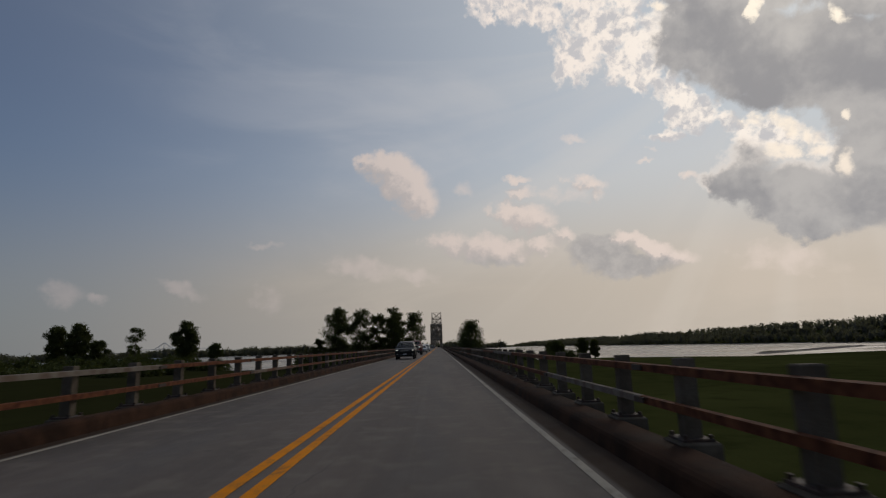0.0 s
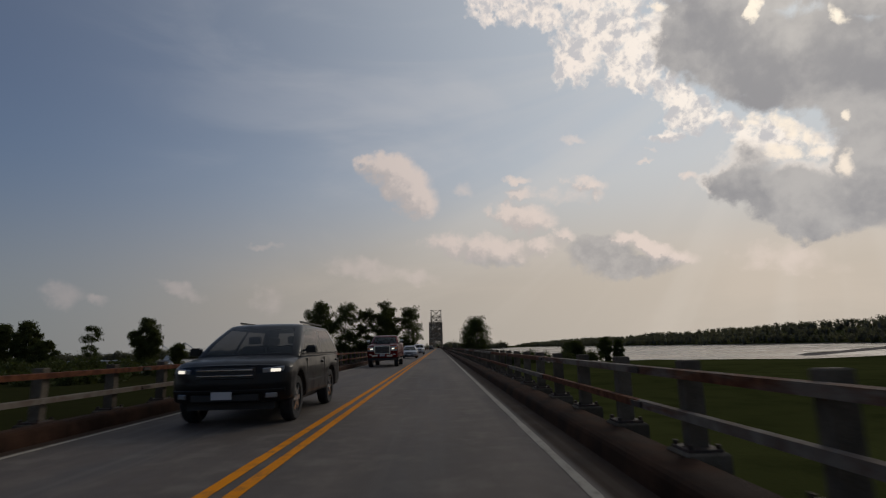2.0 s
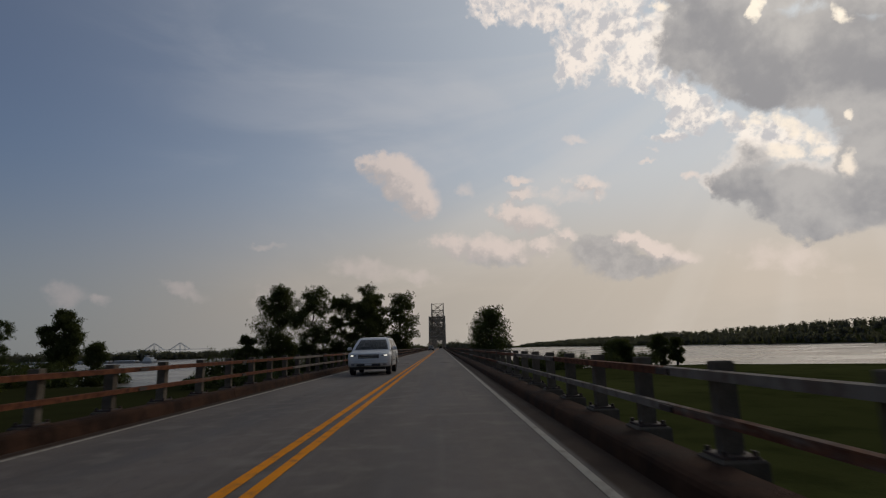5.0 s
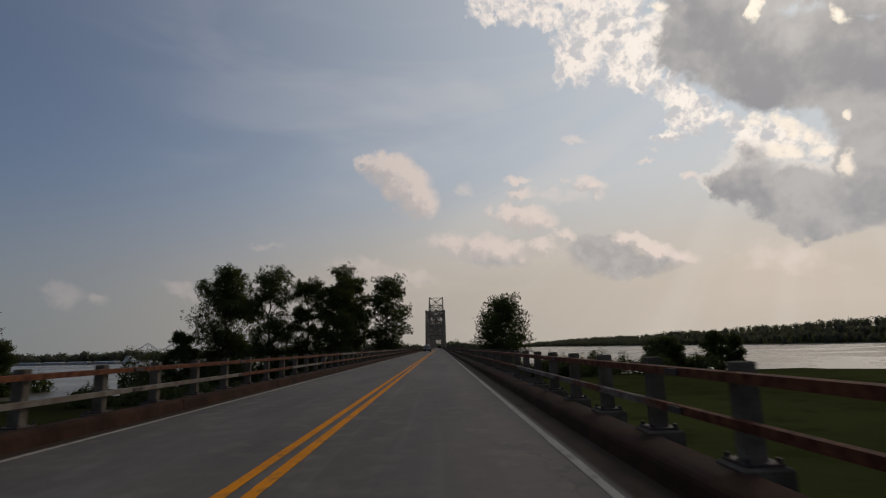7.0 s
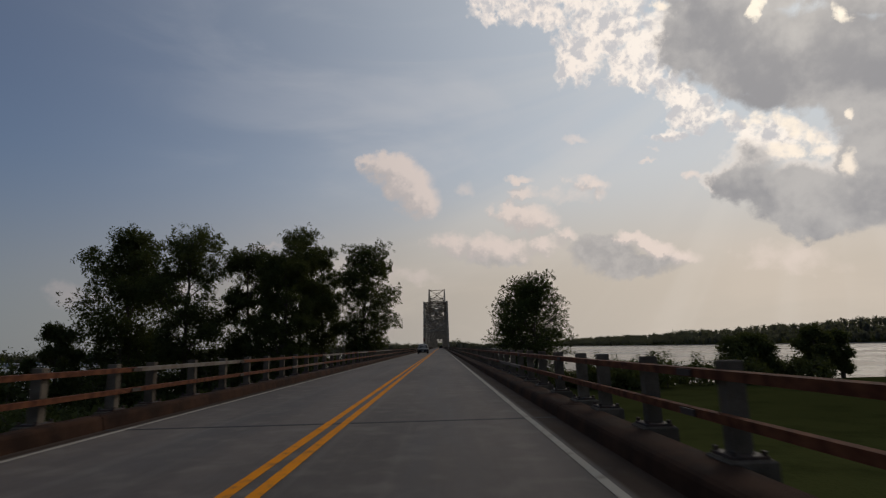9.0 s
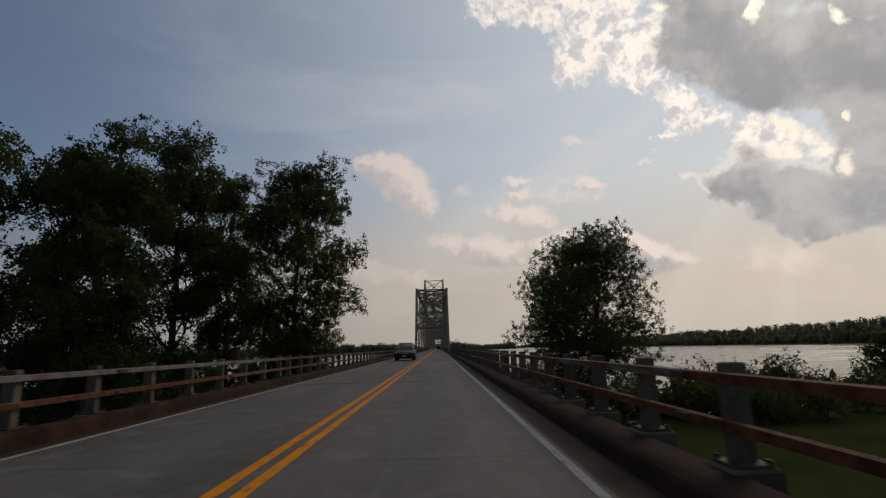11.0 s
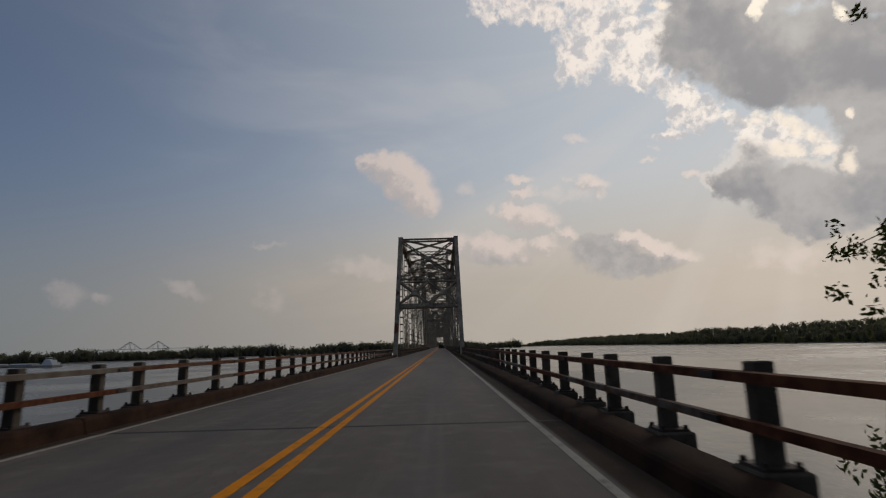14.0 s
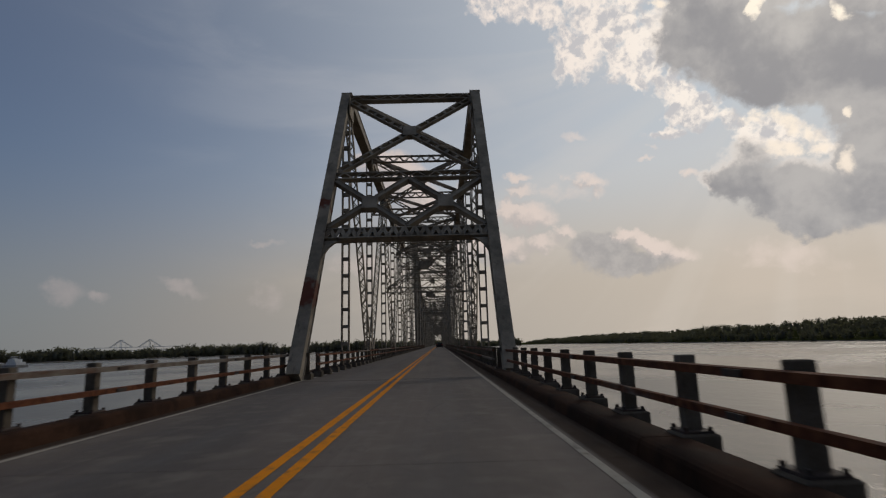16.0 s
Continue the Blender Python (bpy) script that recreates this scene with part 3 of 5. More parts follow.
def railing(x, s, spans, lift, label, lead=1.0):
    """Posts on pedestals, each with a bolted base plate, and two rails on the road side."""
    rail = thing("bridge_railing", label, "railing", "railings of the bridge")
    ped = Geo().box(-0.19, 0.20, -0.21, 0.21, -0.42, 0.225, 0.02).mesh("pedestal", M_POST)
    post = Geo().box(-0.085, 0.085, -0.07, 0.07, 0.25, 0.985 + lift, 0.01).mesh("post", M_POST)
    plate = Geo().box(-0.155, 0.155, -0.175, 0.175, 0.225, 0.252, 0.005)
    for bx in (-0.125, 0.125):
        for by in (-0.145, 0.145):
            plate.tube([(bx, by, 0.25), (bx, by, 0.29)], [0.024, 0.024], 6)
    plate = plate.mesh("base_plate", M_BOLT)

    def rail_mesh(name, z, length):
        return Geo().prism([(-0.035, z), (0.035, z), (0.04, z + 0.08), (0.0, z + 0.09), (-0.04, z + 0.08)], 0.006, length - 0.006).mesh(name, M_RAIL)

    splice = Geo().box(-0.012, 0.012, -0.14, 0.14, -0.03, 0.03).mesh("splice_plate", M_BOLT)
    rx = x - s * 0.125
    for start, count, gap, reach in spans:
        for k in range(count):
            y = start + k * gap
            part("pedestal", ped, None, rail, at=pose(x, y, 0))
            part("post", post, None, rail, at=pose(x, y, 0, 0, 0, 0.8 * math.sin(k * 7.3)))
            part("base_plate", plate, None, rail, at=pose(x, y, 0))
        length = reach / (count // 3)
        top, lower = rail_mesh("top_rail", 0.825 + lift, length), rail_mesh("lower_rail", 0.475 + lift * 0.6, length)
        for k in range(count // 3):
            y = start + lead + k * length
            part("top_rail", top, None, rail, at=pose(rx, y, 0))
            part("lower_rail", lower, None, rail, at=pose(rx, y, 0))
            part("splice_plate", splice, None, rail, at=pose(rx - s * 0.05, y, 0.865 + lift))
            part("splice_plate", splice, None, rail, at=pose(rx - s * 0.05, y, 0.515 + lift * 0.6))
    return rail


def approach(off):
    """Thirty posts to a span, with a shorter gap over each expansion joint."""
    return [(first + SLAB + k * SPAN + off, 30, POST_GAP, SPAN) for k in range(7)]


railing(2.62, 1, approach(0.56), 0.03, "low bridge railing of stained concrete posts with two rusted steel rails")
railing(-5.88, -1, approach(2.19), 0.06, "low bridge railing of weathered concrete posts with two rusted steel rails", lead=-0.83)
# narrower railings between the trusses
railing(2.30, 1, [(370.4, 90, 1.82, 163.8)], 0.02, "low railing with rusted steel rails running inside the truss")
railing(-5.10, -1, [(370.4, 90, 1.82, 163.8)], 0.02, "low railing with rusted steel rails running inside the truss")


# ------------------------------------------------------------------ the truss
TR_MID, TR_HALF = -1.37, 3.97
T0, PANEL = 369.5, 10.6
HIP, TALL = 16.3, 30.7
PEAK = 10


def chord_z(k):
    """Height of the upper chord at panel point k."""
    if k < 1:
        return 0.0
    if k <= 6:
        return HIP
    near = min(abs(k - PEAK), abs(k - PEAK - 20))
    return HIP + (TALL - HIP) * (1 - near / 4.0) ** 1.5 if near < 4 else HIP


def laced(a, b, wide, deep, cell, flat_bar=0.07, side=Vector((1, 0, 0))):
    """A built-up member: two channels, and lacing bars between them in a zigzag."""
    a, b = Vector(a), Vector(b)
    g = Geo()
    way = (b - a).normalized()
    u = (side - way * side.dot(way)).normalized()
    q = way.cross(u).normalized()
    for s in (-1, 1):
        o = q * (s * (wide / 2 - 0.033))
        g.bar(a + o, b + o, deep, 0.066, u)
    n = max(2, int((b - a).length / cell))
    for f in (-1, 1):
        off = u * (f * (deep / 2 - 0.012))
        for i in range(n):
            p = a.lerp(b, (i + 0.0) / n) + off + q * ((wide / 2 - 0.06) * (1 if i % 2 else -1))
            r = a.lerp(b, (i + 1.0) / n) + off - q * ((wide / 2 - 0.06) * (1 if i % 2 else -1))
            g.bar(p, r, 0.02, flat_bar, u)
    return g


def battened(a, b, wide, deep, cell, side=Vector((1, 0, 0))):
    """Two channels joined by batten plates, with open windows between."""
    a, b = Vector(a), Vector(b)
    g = Geo()
    way = (b - a).normalized()
    u = (side - way * side.dot(way)).normalized()
    q = way.cross(u).normalized()
    for s in (-1, 1):
        o = q * (s * (wide / 2 - 0.033))
        g.bar(a + o, b + o, deep, 0.066, u)
    n = max(2, int((b - a).length / cell))
    for i in range(n + 1):
        c = a.lerp(b, i / n)
        for f in (-1, 1):
            off = u * (f * (deep / 2 - 0.02))
            g.bar(c - way * 0.09 + off, c + way * 0.09 + off, 0.02, wide - 0.09, u)
    return g


def solid(a, b, wide, deep, side=Vector((1, 0, 0))):
    """A plated box with flange lips along its edges."""
    a, b = Vector(a), Vector(b)
    way = (b - a).normalized()
    u = (side - way * side.dot(way)).normalized()
    q = way.cross(u).normalized()
    w0, w1, d0, d1 = wide / 2, wide / 2 + 0.05, deep / 2 - 0.015, deep / 2 + 0.015
    ring = [(-w1, -d1), (w1, -d1), (w1, -d0), (w0, -d0), (w0, d0), (w1, d0), (w1, d1), (-w1, d1), (-w1, d0), (-w0, d0), (-w0, -d0), (-w1, -d0)]
    n = len(ring)
    v = [c + u * x + q * y for c in (a, b) for x, y in ring]
    return Geo().add(v, [(i, (i + 1) % n, n + (i + 1) % n, n + i) for i in range(n)] + [tuple(range(n - 1, -1, -1)), tuple(range(n, 2 * n))])


def gusset(c, w_, h_, thick=0.05):
    """A plate with cut corners, in the truss's plane."""
    x, y, z = c
    k = 0.28
    o = [(-w_, -h_ * (1 - k)), (-w_ * (1 - k), -h_), (w_ * (1 - k), -h_), (w_, -h_ * (1 - k)), (w_, h_ * (1 - k)), (w_ * (1 - k), h_), (-w_ * (1 - k), h_), (-w_, h_ * (1 - k))]
    v = [(x - thick / 2, y + p, z + r) for p, r in o] + [(x + thick / 2, y + p, z + r) for p, r in o]
    f = [tuple(range(7, -1, -1)), tuple(range(8, 16))] + [(i, (i + 1) % 8, 8 + (i + 1) % 8, 8 + i) for i in range(8)]
    return Geo().add(v, f)


bridge = thing("truss_bridge", "tall grey riveted steel cantilever through-truss over the river", "bridge")
XL, XR = TR_MID - TR_HALF, TR_MID + TR_HALF
N_PANEL = 58
FINE = 9      # panels with full lacing


def yk(k):
    return T0 + k * PANEL


for sx in (XL, XR):
    # inclined end post, bottom chord, top chord
    part("end_post", solid((sx, yk(0), 0.1), (sx, yk(1), HIP), 0.42, 0.60), M_TRUSS, bridge)
    for k in range(N_PANEL):
        part("bottom_chord", solid((sx, yk(k), -0.6), (sx, yk(k + 1), -0.6), 0.5, 0.6), M_TRUSS, bridge)
        za, zb = chord_z(k), chord_z(k + 1)
        if k >= 1:
            part("top_chord", solid((sx, yk(k), za), (sx, yk(k + 1), zb), 0.55, 0.7), M_TRUSS, bridge)
        zt = chord_z(k + 1)
        if k + 1 < N_PANEL:
            make = battened((sx, yk(k + 1), -0.6), (sx, yk(k + 1), zt - 0.35), 0.46, 0.36, 0.95, Vector((0, 1, 0))) if k < FINE else Geo().bar((sx, yk(k + 1), -0.6), (sx, yk(k + 1), zt), 0.4, 0.5)
            part("vertical", make, M_TRUSS, bridge)
            part("gusset_plate", gusset((sx + (0.3 if sx < TR_MID else -0.3), yk(k + 1), zt - (0.42 if k else 0.8)), 0.8, 0.62), M_TRUSS, bridge)
        if k >= 1:
            down = k % 2 == 1
            a = (sx, yk(k), za if down else -0.5)
            b = (sx, yk(k + 1), -0.5 if down else zb)
            make = laced(a, b, 0.44, 0.36, 0.42, 0.06, Vector((0, 1, 0))) if k < FINE else Geo().bar(a, b, 0.4, 0.5)
            part("diagonal", make, M_TRUSS, bridge)


def cross_frame(y, z_low, z_high, rich=True):
    """Sway bracing between the trusses: upper and lower strut, two crossed braces and their plates."""
    up = Vector((0, 1, 0))
    xl, xr = XL + 0.25, XR - 0.25
    part("strut", laced((xl, y, z_high), (xr, y, z_high), 0.55, 0.32, 0.42, 0.06, up) if rich else Geo().bar((xl, y, z_high), (xr, y, z_high), 0.24, 0.26, up), M_TRUSS, bridge)
    part("strut", laced((xl, y, z_low), (xr, y, z_low), 0.5, 0.32, 0.42, 0.06, up) if rich else Geo().bar((xl, y, z_low), (xr, y, z_low), 0.24, 0.26, up), M_TRUSS, bridge)
    for a, b in (((xl, y, z_low), (xr, y, z_high)), ((xl, y, z_high), (xr, y, z_low))):
        part("sway_brace", laced(a, b, 0.32, 0.2, 0.5, 0.045, up) if rich else Geo().bar(a, b, 0.13, 0.13, up), M_TRUSS, bridge)
    o = Geo().bar((TR_MID - 0.55, y, (z_low + z_high) / 2), (TR_MID + 0.55, y, (z_low + z_high) / 2), 0.3, 0.8, up)
    part("gusset_plate", o, M_TRUSS, bridge)


# portal on the slope of the end posts
def on_slope(z):
    return yk(0) + PANEL * (z - 0.1) / (HIP - 0.1)


def portal_bar(a, b, wide, deep, kind):
    side = Vector((0, PANEL, HIP)).cross(Vector((1, 0, 0))).normalized()
    fn = {"laced": lambda: laced(a, b, wide, deep, 0.45, 0.06, side), "battened": lambda: battened(a, b, wide, deep, 0.66, side), "solid": lambda: solid(a, b, deep, wide, side),
          "girder": lambda: laced(a, b, wide, deep, 0.24, 0.19, side)}[kind]
    return fn()


def P(u, z):
    """A point of the portal's plane: u from -1 to 1 across, z up."""
    return (TR_MID + u * (TR_HALF - 0.2), on_slope(z), z)


Z1, Z2 = 6.25, 9.8
part("portal_strut", portal_bar(P(-1, HIP - 0.2), P(1, HIP - 0.2), 0.56, 0.3, "laced"), M_TRUSS, bridge)
part("portal_strut", portal_bar(P(-1, Z2), P(1, Z2), 0.54, 0.26, "laced"), M_TRUSS, bridge)
part("portal_girder", portal_bar(P(-1, Z1), P(1, Z1), 0.66, 0.36, "girder"), M_TRUSS, bridge)
for a, b in ((P(-0.95, HIP - 0.5), P(0.95, Z2 + 0.4)), (P(0.95, HIP - 0.5), P(-0.95, Z2 + 0.4))):
    part("portal_brace", portal_bar(a, b, 0.38, 0.24, "battened"), M_TRUSS, bridge)
for a, b in ((P(-0.98, Z2 - 0.3), P(0.0, Z1 + 0.4)), (P(-0.98, Z1 + 0.4), P(0.0, Z2 - 0.2)), (P(0.98, Z2 - 0.3), P(0.0, Z1 + 0.4)), (P(0.98, Z1 + 0.4), P(0.0, Z2 - 0.2))):
    part("portal_brace", portal_bar(a, b, 0.22, 0.22, "solid"), M_TRUSS, bridge)
for u, z in ((0, (HIP + Z2) / 2), (-0.49, (Z1 + Z2) / 2), (0.49, (Z1 + Z2) / 2)):
    part("gusset_plate", Geo().bar(P(u - 0.10, z), P(u + 0.10, z), 0.34, 0.85, Vector((0, HIP, -PANEL)).normalized()), M_TRUSS, bridge)
# rounded knees under the portal girder
for s in (-1, 1):
    g = Geo()
    pts = [P(s * 1.0, Z1 - 0.3)] + [P(s * (1.0 - 0.22 * (1 - math.cos(a))), Z1 - 0.3 - 1.3 * (1 - math.sin(a))) for a in np.linspace(0, math.pi / 2, 7)]
    g.add([(p[0], p[1] - 0.12, p[2]) for p in pts] + [(p[0], p[1] + 0.12, p[2]) for p in pts],
          [tuple(range(len(pts))), tuple(range(2 * len(pts) - 1, len(pts) - 1, -1))] + [(i, i + len(pts), (i + 1) % len(pts) + len(pts), (i + 1) % len(pts)) for i in range(len(pts))])
    part("knee_plate", g, M_TRUSS, bridge)

for k in range(2, N_PANEL):
    z = chord_z(k)
    cross_frame(yk(k), z - 4.6 if z < 19 else z - 6, z - 0.2, k < FINE)
    if k in (3, 6) or k % 10 == 0 or (k > 10 and k % 5 == 0):
        cross_frame(yk(k) + 0.01, 6.5, z - 4.9, k < FINE)
for k in range(1, N_PANEL - 1):
    for a, b in (((XL, yk(k), chord_z(k)), (XR, yk(k + 1), chord_z(k + 1))), ((XR, yk(k), chord_z(k)), (XL, yk(k + 1), chord_z(k + 1)))):
        part("top_lateral", battened(a, b, 0.36, 0.22, 1.2, Vector((0, 0, 1))) if k < FINE else Geo().bar(a, b, 0.14, 0.16), M_TRUSS, bridge)
# concrete piers of approach and truss
def pier(y, wide, top, label):
    p = thing("bridge_pier", label, "pier", "piers under the bridge")
    g = Geo().box(MID - wide / 2, MID + wide / 2, y - 0.7, y + 0.7, top - 1.2, top)
    part("pier_cap", g, M_POST, p)
    for s in (-1, 1):
        part("pier_column", Geo().tube([(MID + s * wide * 0.34, y, -15), (MID + s * wide * 0.34, y, top - 1.15)], [0.75, 0.65], 16), M_POST, p)


for k in range(0, N_SLAB, 2):
    y = first + k * SLAB
    if y < T0 - 4:
        pier(y, 6.6, -0.46, "stained concrete bridge pier standing on the flats")
for k in (0, PEAK, 30, 40, 58):
    pier(yk(k), 9.6, -0.95, "heavy concrete river pier under the truss")


# ------------------------------------------------------------------ trees
def leaves_mesh(name, centres, per, spread_, size, mat, rng):
    """Many small leaf sprays: each a few bent blades round a twig's end."""
    c = np.repeat(centres, per, axis=0)
    n = len(c)
    c = c + np.clip(rng.normal(0, 1, (n, 3)), -1.8, 1.8) * spread_
    a = rng.normal(0, 1, (n, 3))
    a /= np.linalg.norm(a, axis=1)[:, None]
    b = np.cross(a, rng.normal(0, 1, (n, 3)))
    b /= np.linalg.norm(b, axis=1)[:, None]
    s = size * rng.uniform(0.55, 1.25, (n, 1))
    v = np.stack([c - a * s, c - b * s * 0.5 + a * s * 0.1, c + a * s, c + b * s * 0.5 + a * s * 0.1], 1).reshape(-1, 3)
    me = bpy.data.meshes.new(name)
    me.vertices.add(4 * n)
    me.vertices.foreach_set("co", v.astype(np.float32).ravel())
    me.loops.add(4 * n)
    me.loops.foreach_set("vertex_index", np.arange(4 * n, dtype=np.int32))
    me.polygons.add(n)
    me.polygons.foreach_set("loop_start", np.arange(0, 4 * n, 4, dtype=np.int32))
    me.update(calc_edges=True)
    me.materials.append(mat)
    return me


def limb(g, a, b, r0, r1, rng, steps=5, sag=0.06, sides=7):
    a, b = np.array(a), np.array(b)
    l = np.linalg.norm(b - a)
    pts, rad = [], []
    for i in range(steps + 1):
        f = i / steps
        p = a + (b - a) * f + rng.normal(0, 1, 3) * l * sag * math.sin(math.pi * f) * 0.6
        p[2] += l * 0.05 * math.sin(math.pi * f)
        pts.append(tuple(p)), rad.append(r0 + (r1 - r0) * f)
    g.tube(pts, rad, sides)
    return pts


def tree(x, y, top, wide, seed, label, lobes=16, bottom=0.25, dense=26, per=20, size=0.26, mat=None, lean=0.0, trunk=0.5, deep=1.0, group="trees on the river bank", drawn=0.0, open_side=0.0):
    """A broad tree: trunk, forking limbs, twigs, and leaf sprays round the ends of the twigs."""
    rng = np.random.default_rng(seed)
    root = ground_z(x, y)
    tall = top - root
    t = thing("tree", label, "tree", group, at=pose(x, y, root))
    wood = Geo()
    fork = tall * 0.30
    limb(wood, (0, 0, -0.6), (lean * 0.3, 0, fork), trunk, trunk * 0.72, rng, 5, 0.02, 10)
    limb(wood, (lean * 0.3, 0, fork - 0.1), (lean, 0, tall * 0.86), trunk * 0.72, 0.06, rng, 7, 0.03, 8)
    ends = []
    for i in range(lobes):
        f = (i + 0.5) / lobes
        h = min(0.95, bottom + (0.93 - bottom) * f ** 0.9 + rng.uniform(-0.06, 0.06))
        # outline: widest at a little over half way up
        size_l = wide * rng.uniform(0.11, 0.17)
        reach = (wide / 2 - size_l * 1.25) * (0.55 + 0.45 * math.sin(math.pi * min(1, (h - bottom * 0.5) / 0.9))) * (1.0 if h < 0.72 else 1.0 - 1.9 * (h - 0.72)) * rng.uniform(0.4, 1.15)
        reach *= 1.0 - drawn * max(0.0, 1 - (h - bottom) / 0.45)      # narrower low down
        ang = i * 2.39996 + rng.uniform(-0.4, 0.4)
        c = np.array([lean * h + reach * math.cos(ang), reach * math.sin(ang) * deep, (tall - size_l * 0.5) * h + size_l * 0.2])
        start_z = max(fork * 0.9, c[2] - reach * rng.uniform(0.5, 0.9) - 1.5)
        start = (lean * min(1, start_z / tall), 0, min(start_z, tall * 0.75))
        r = trunk * 0.32 * (1 - 0.5 * f)
        limb(wood, start, c, r, 0.05, rng, 5, 0.07, 6)
        for j in range(9):
            d = rng.normal(0, 1, 3)
            d /= np.linalg.norm(d)
            e = c + d * np.array([1.0, deep, 0.75]) * size_l * rng.uniform(0.6, 1.15)
            limb(wood, c - (c - np.array(start)) * rng.uniform(0, 0.25), e, 0.045, 0.015, rng, 3, 0.08, 4)
            ends.append((e, size_l, c[0]))
        ends.append((c, size_l, c[0]))
    pts = []
    for e, s, side in ends:
        k = max(3, int(dense * rng.uniform(0.5, 1.3) * (1 - open_side * min(1, max(0, side / wide * 5)))))
        pts.append(e + np.clip(rng.normal(0, 1, (k, 3)), -1.7, 1.7) * np.array([1, 1, 0.72]) * s * 0.33)
    pts = np.concatenate(pts)
    part("trunk", wood, M_BARK, t, smooth=True)
    part("crown", leaves_mesh("crown", pts, per, size * 1.35, size, mat or M_LEAF, rng), None, t)
    return t


tree(18.6, 302, 15.0, 17.4, 11, "broad leafy tree with a dark open crown on the river bank", 44, 0.16, 13, 24, 0.118, M_LEAF_OLD, 0.6, 0.40, open_side=0.55)
tree(18.0, 315, 15.9, 17.6, 45, "leafy tree with low branches hanging over the water", 46, 0.05, 11, 20, 0.118, M_LEAF_OLD, 0.0, 0.36)
tree(-13.5, 291, 20.6, 16.0, 12, "tall leafy tree whose branches reach towards the bridge railing", 44, 0.15, 12, 24, 0.125, M_LEAF, 0.4, 0.38, drawn=0.8)
tree(-22.0, 296.5, 21.4, 10.5, 26, "slender leafy tree standing in a bank-side row", 36, 0.12, 11, 19, 0.14, M_LEAF, 0, 0.35)
tree(-24.4, 290, 23.4, 12.4, 27, "tall dark leafy tree standing in a bank-side row", 40, 0.12, 11, 16, 0.168, M_LEAF, 0, 0.45)
tree(-23.4, 277, 18.8, 11.0, 13, "tall leafy tree standing forward of a bank-side row", 30, 0.16, 13, 22, 0.13, M_LEAF, 0, 0.45)
tree(-33.0, 288, 21.2, 13.0, 28, "leafy tree with an uneven crown standing in a bank-side row", 26, 0.14, 14, 14, 0.192, M_LEAF, 0, 0.45)
tree(-41.5, 284, 23.0, 18.0, 14, "tall slender-crowned leafy tree with sky showing through", 26, 0.18, 13, 14, 0.215, M_LEAF, 0, 0.5)
tree(-54.5, 290, 23.4, 20.0, 15, "broad dense leafy tree at the end of a bank-side row", 34, 0.12, 14, 13, 0.228, M_LEAF, 0, 0.55)
tree(-63.5, 286, 7.4, 9.0, 16, "small round leafy tree beside taller ones", 16, 0.12, 16, 14, 0.19, M_LEAF, 0, 0.25)
# lone trees further along the bank
tree(-155.0, 330, 20.2, 17.0, 17, "tall leafy tree standing clear above low scrub", 26, 0.2, 15, 8, 0.43, M_LEAF, 0, 0.4)
tree(-197.0, 350, 20.0, 13.0, 18, "thin half-bare tree with sparse leaves above scrub", 17, 0.3, 7, 8, 0.30, M_LEAF_OLD, 0, 0.36)
tree(-234.0, 350, 22.0, 17.0, 19, "tall dark leafy tree in a bank-side clump", 26, 0.15, 15, 8, 0.45, M_LEAF, 0, 0.4)
tree(-250.0, 353, 22.0, 17.0, 20, "tall dark leafy tree in a bank-side clump", 26, 0.15, 15, 8, 0.45, M_LEAF, 0, 0.4)
tree(-207.0, 328, 11.0, 14.0, 21, "low bushy tree in the river-bank scrub", 16, 0.1, 14, 10, 0.36, M_LEAF)
tree(-130.0, 312, 7.5, 12.0, 22, "low bushy tree in the river-bank scrub", 14, 0.1, 14, 10, 0.33, M_LEAF)
# small trees on the right bank
tree(70.0, 318, 2.4, 14.0, 23, "low spreading tree on the muddy river bank", 16, 0.1, 15, 12, 0.27, M_LEAF)
tree(86.0, 320, 3.6, 9.0, 24, "small upright leafy tree on the muddy river bank", 14, 0.1, 15, 12, 0.27, M_LEAF)
tree(94.0, 323, 2.2, 7.0, 25, "small leafy tree on the muddy river bank", 12, 0.1, 14, 12, 0.27, M_LEAF)


def scrub(name, spots, label, mat, seed, size=0.25, per=9):
    """Low bushes run together: short stems and dense sprays of leaves."""
    rng = np.random.default_rng(seed)
    pts, core, stems = [], [], Geo()
    for x, y, r, h in spots:
        z = ground_z(x, y)
        n = int(26 * r)
        a = rng.uniform(0, math.tau, n)
        d = np.sqrt(rng.uniform(0, 1, n)) * r
        top = h * (1 - 0.55 * (d / r) ** 2) * rng.uniform(0.75, 1.1, n)
        f = rng.uniform(0.05, 1.0, n) ** 0.6
        pts.append(np.stack([x + d * np.cos(a), y + d * np.sin(a), z + top * f], 1))
        m = int(9 * r)
        a = rng.uniform(0, math.tau, m)
        d = np.sqrt(rng.uniform(0, 1, m)) * r * 0.85
        core.append(np.stack([x + d * np.cos(a), y + d * np.sin(a), z + h * rng.uniform(0.0, 0.72, m) * (1 - 0.5 * (d / r) ** 2)], 1))
        for j in range(3):
            b = rng.uniform(0, math.tau)
            limb(stems, (x, y, z - 0.3), (x + r * 0.5 * math.cos(b), y + r * 0.5 * math.sin(b), z + h * 0.8), 0.09, 0.02, rng, 3, 0.08, 4)
    t = thing(name, label, "bushes", kind="stuff")
    part("stems", stems, M_BARK, t)
    part("leaves", leaves_mesh("leaves", np.concatenate(pts), per, size * 1.6, size, mat, rng), None, t)
    part("inner_leaves", leaves_mesh("inner_leaves", np.concatenate(core), 5, size * 3, size * 3.2, mat, rng), None, t)


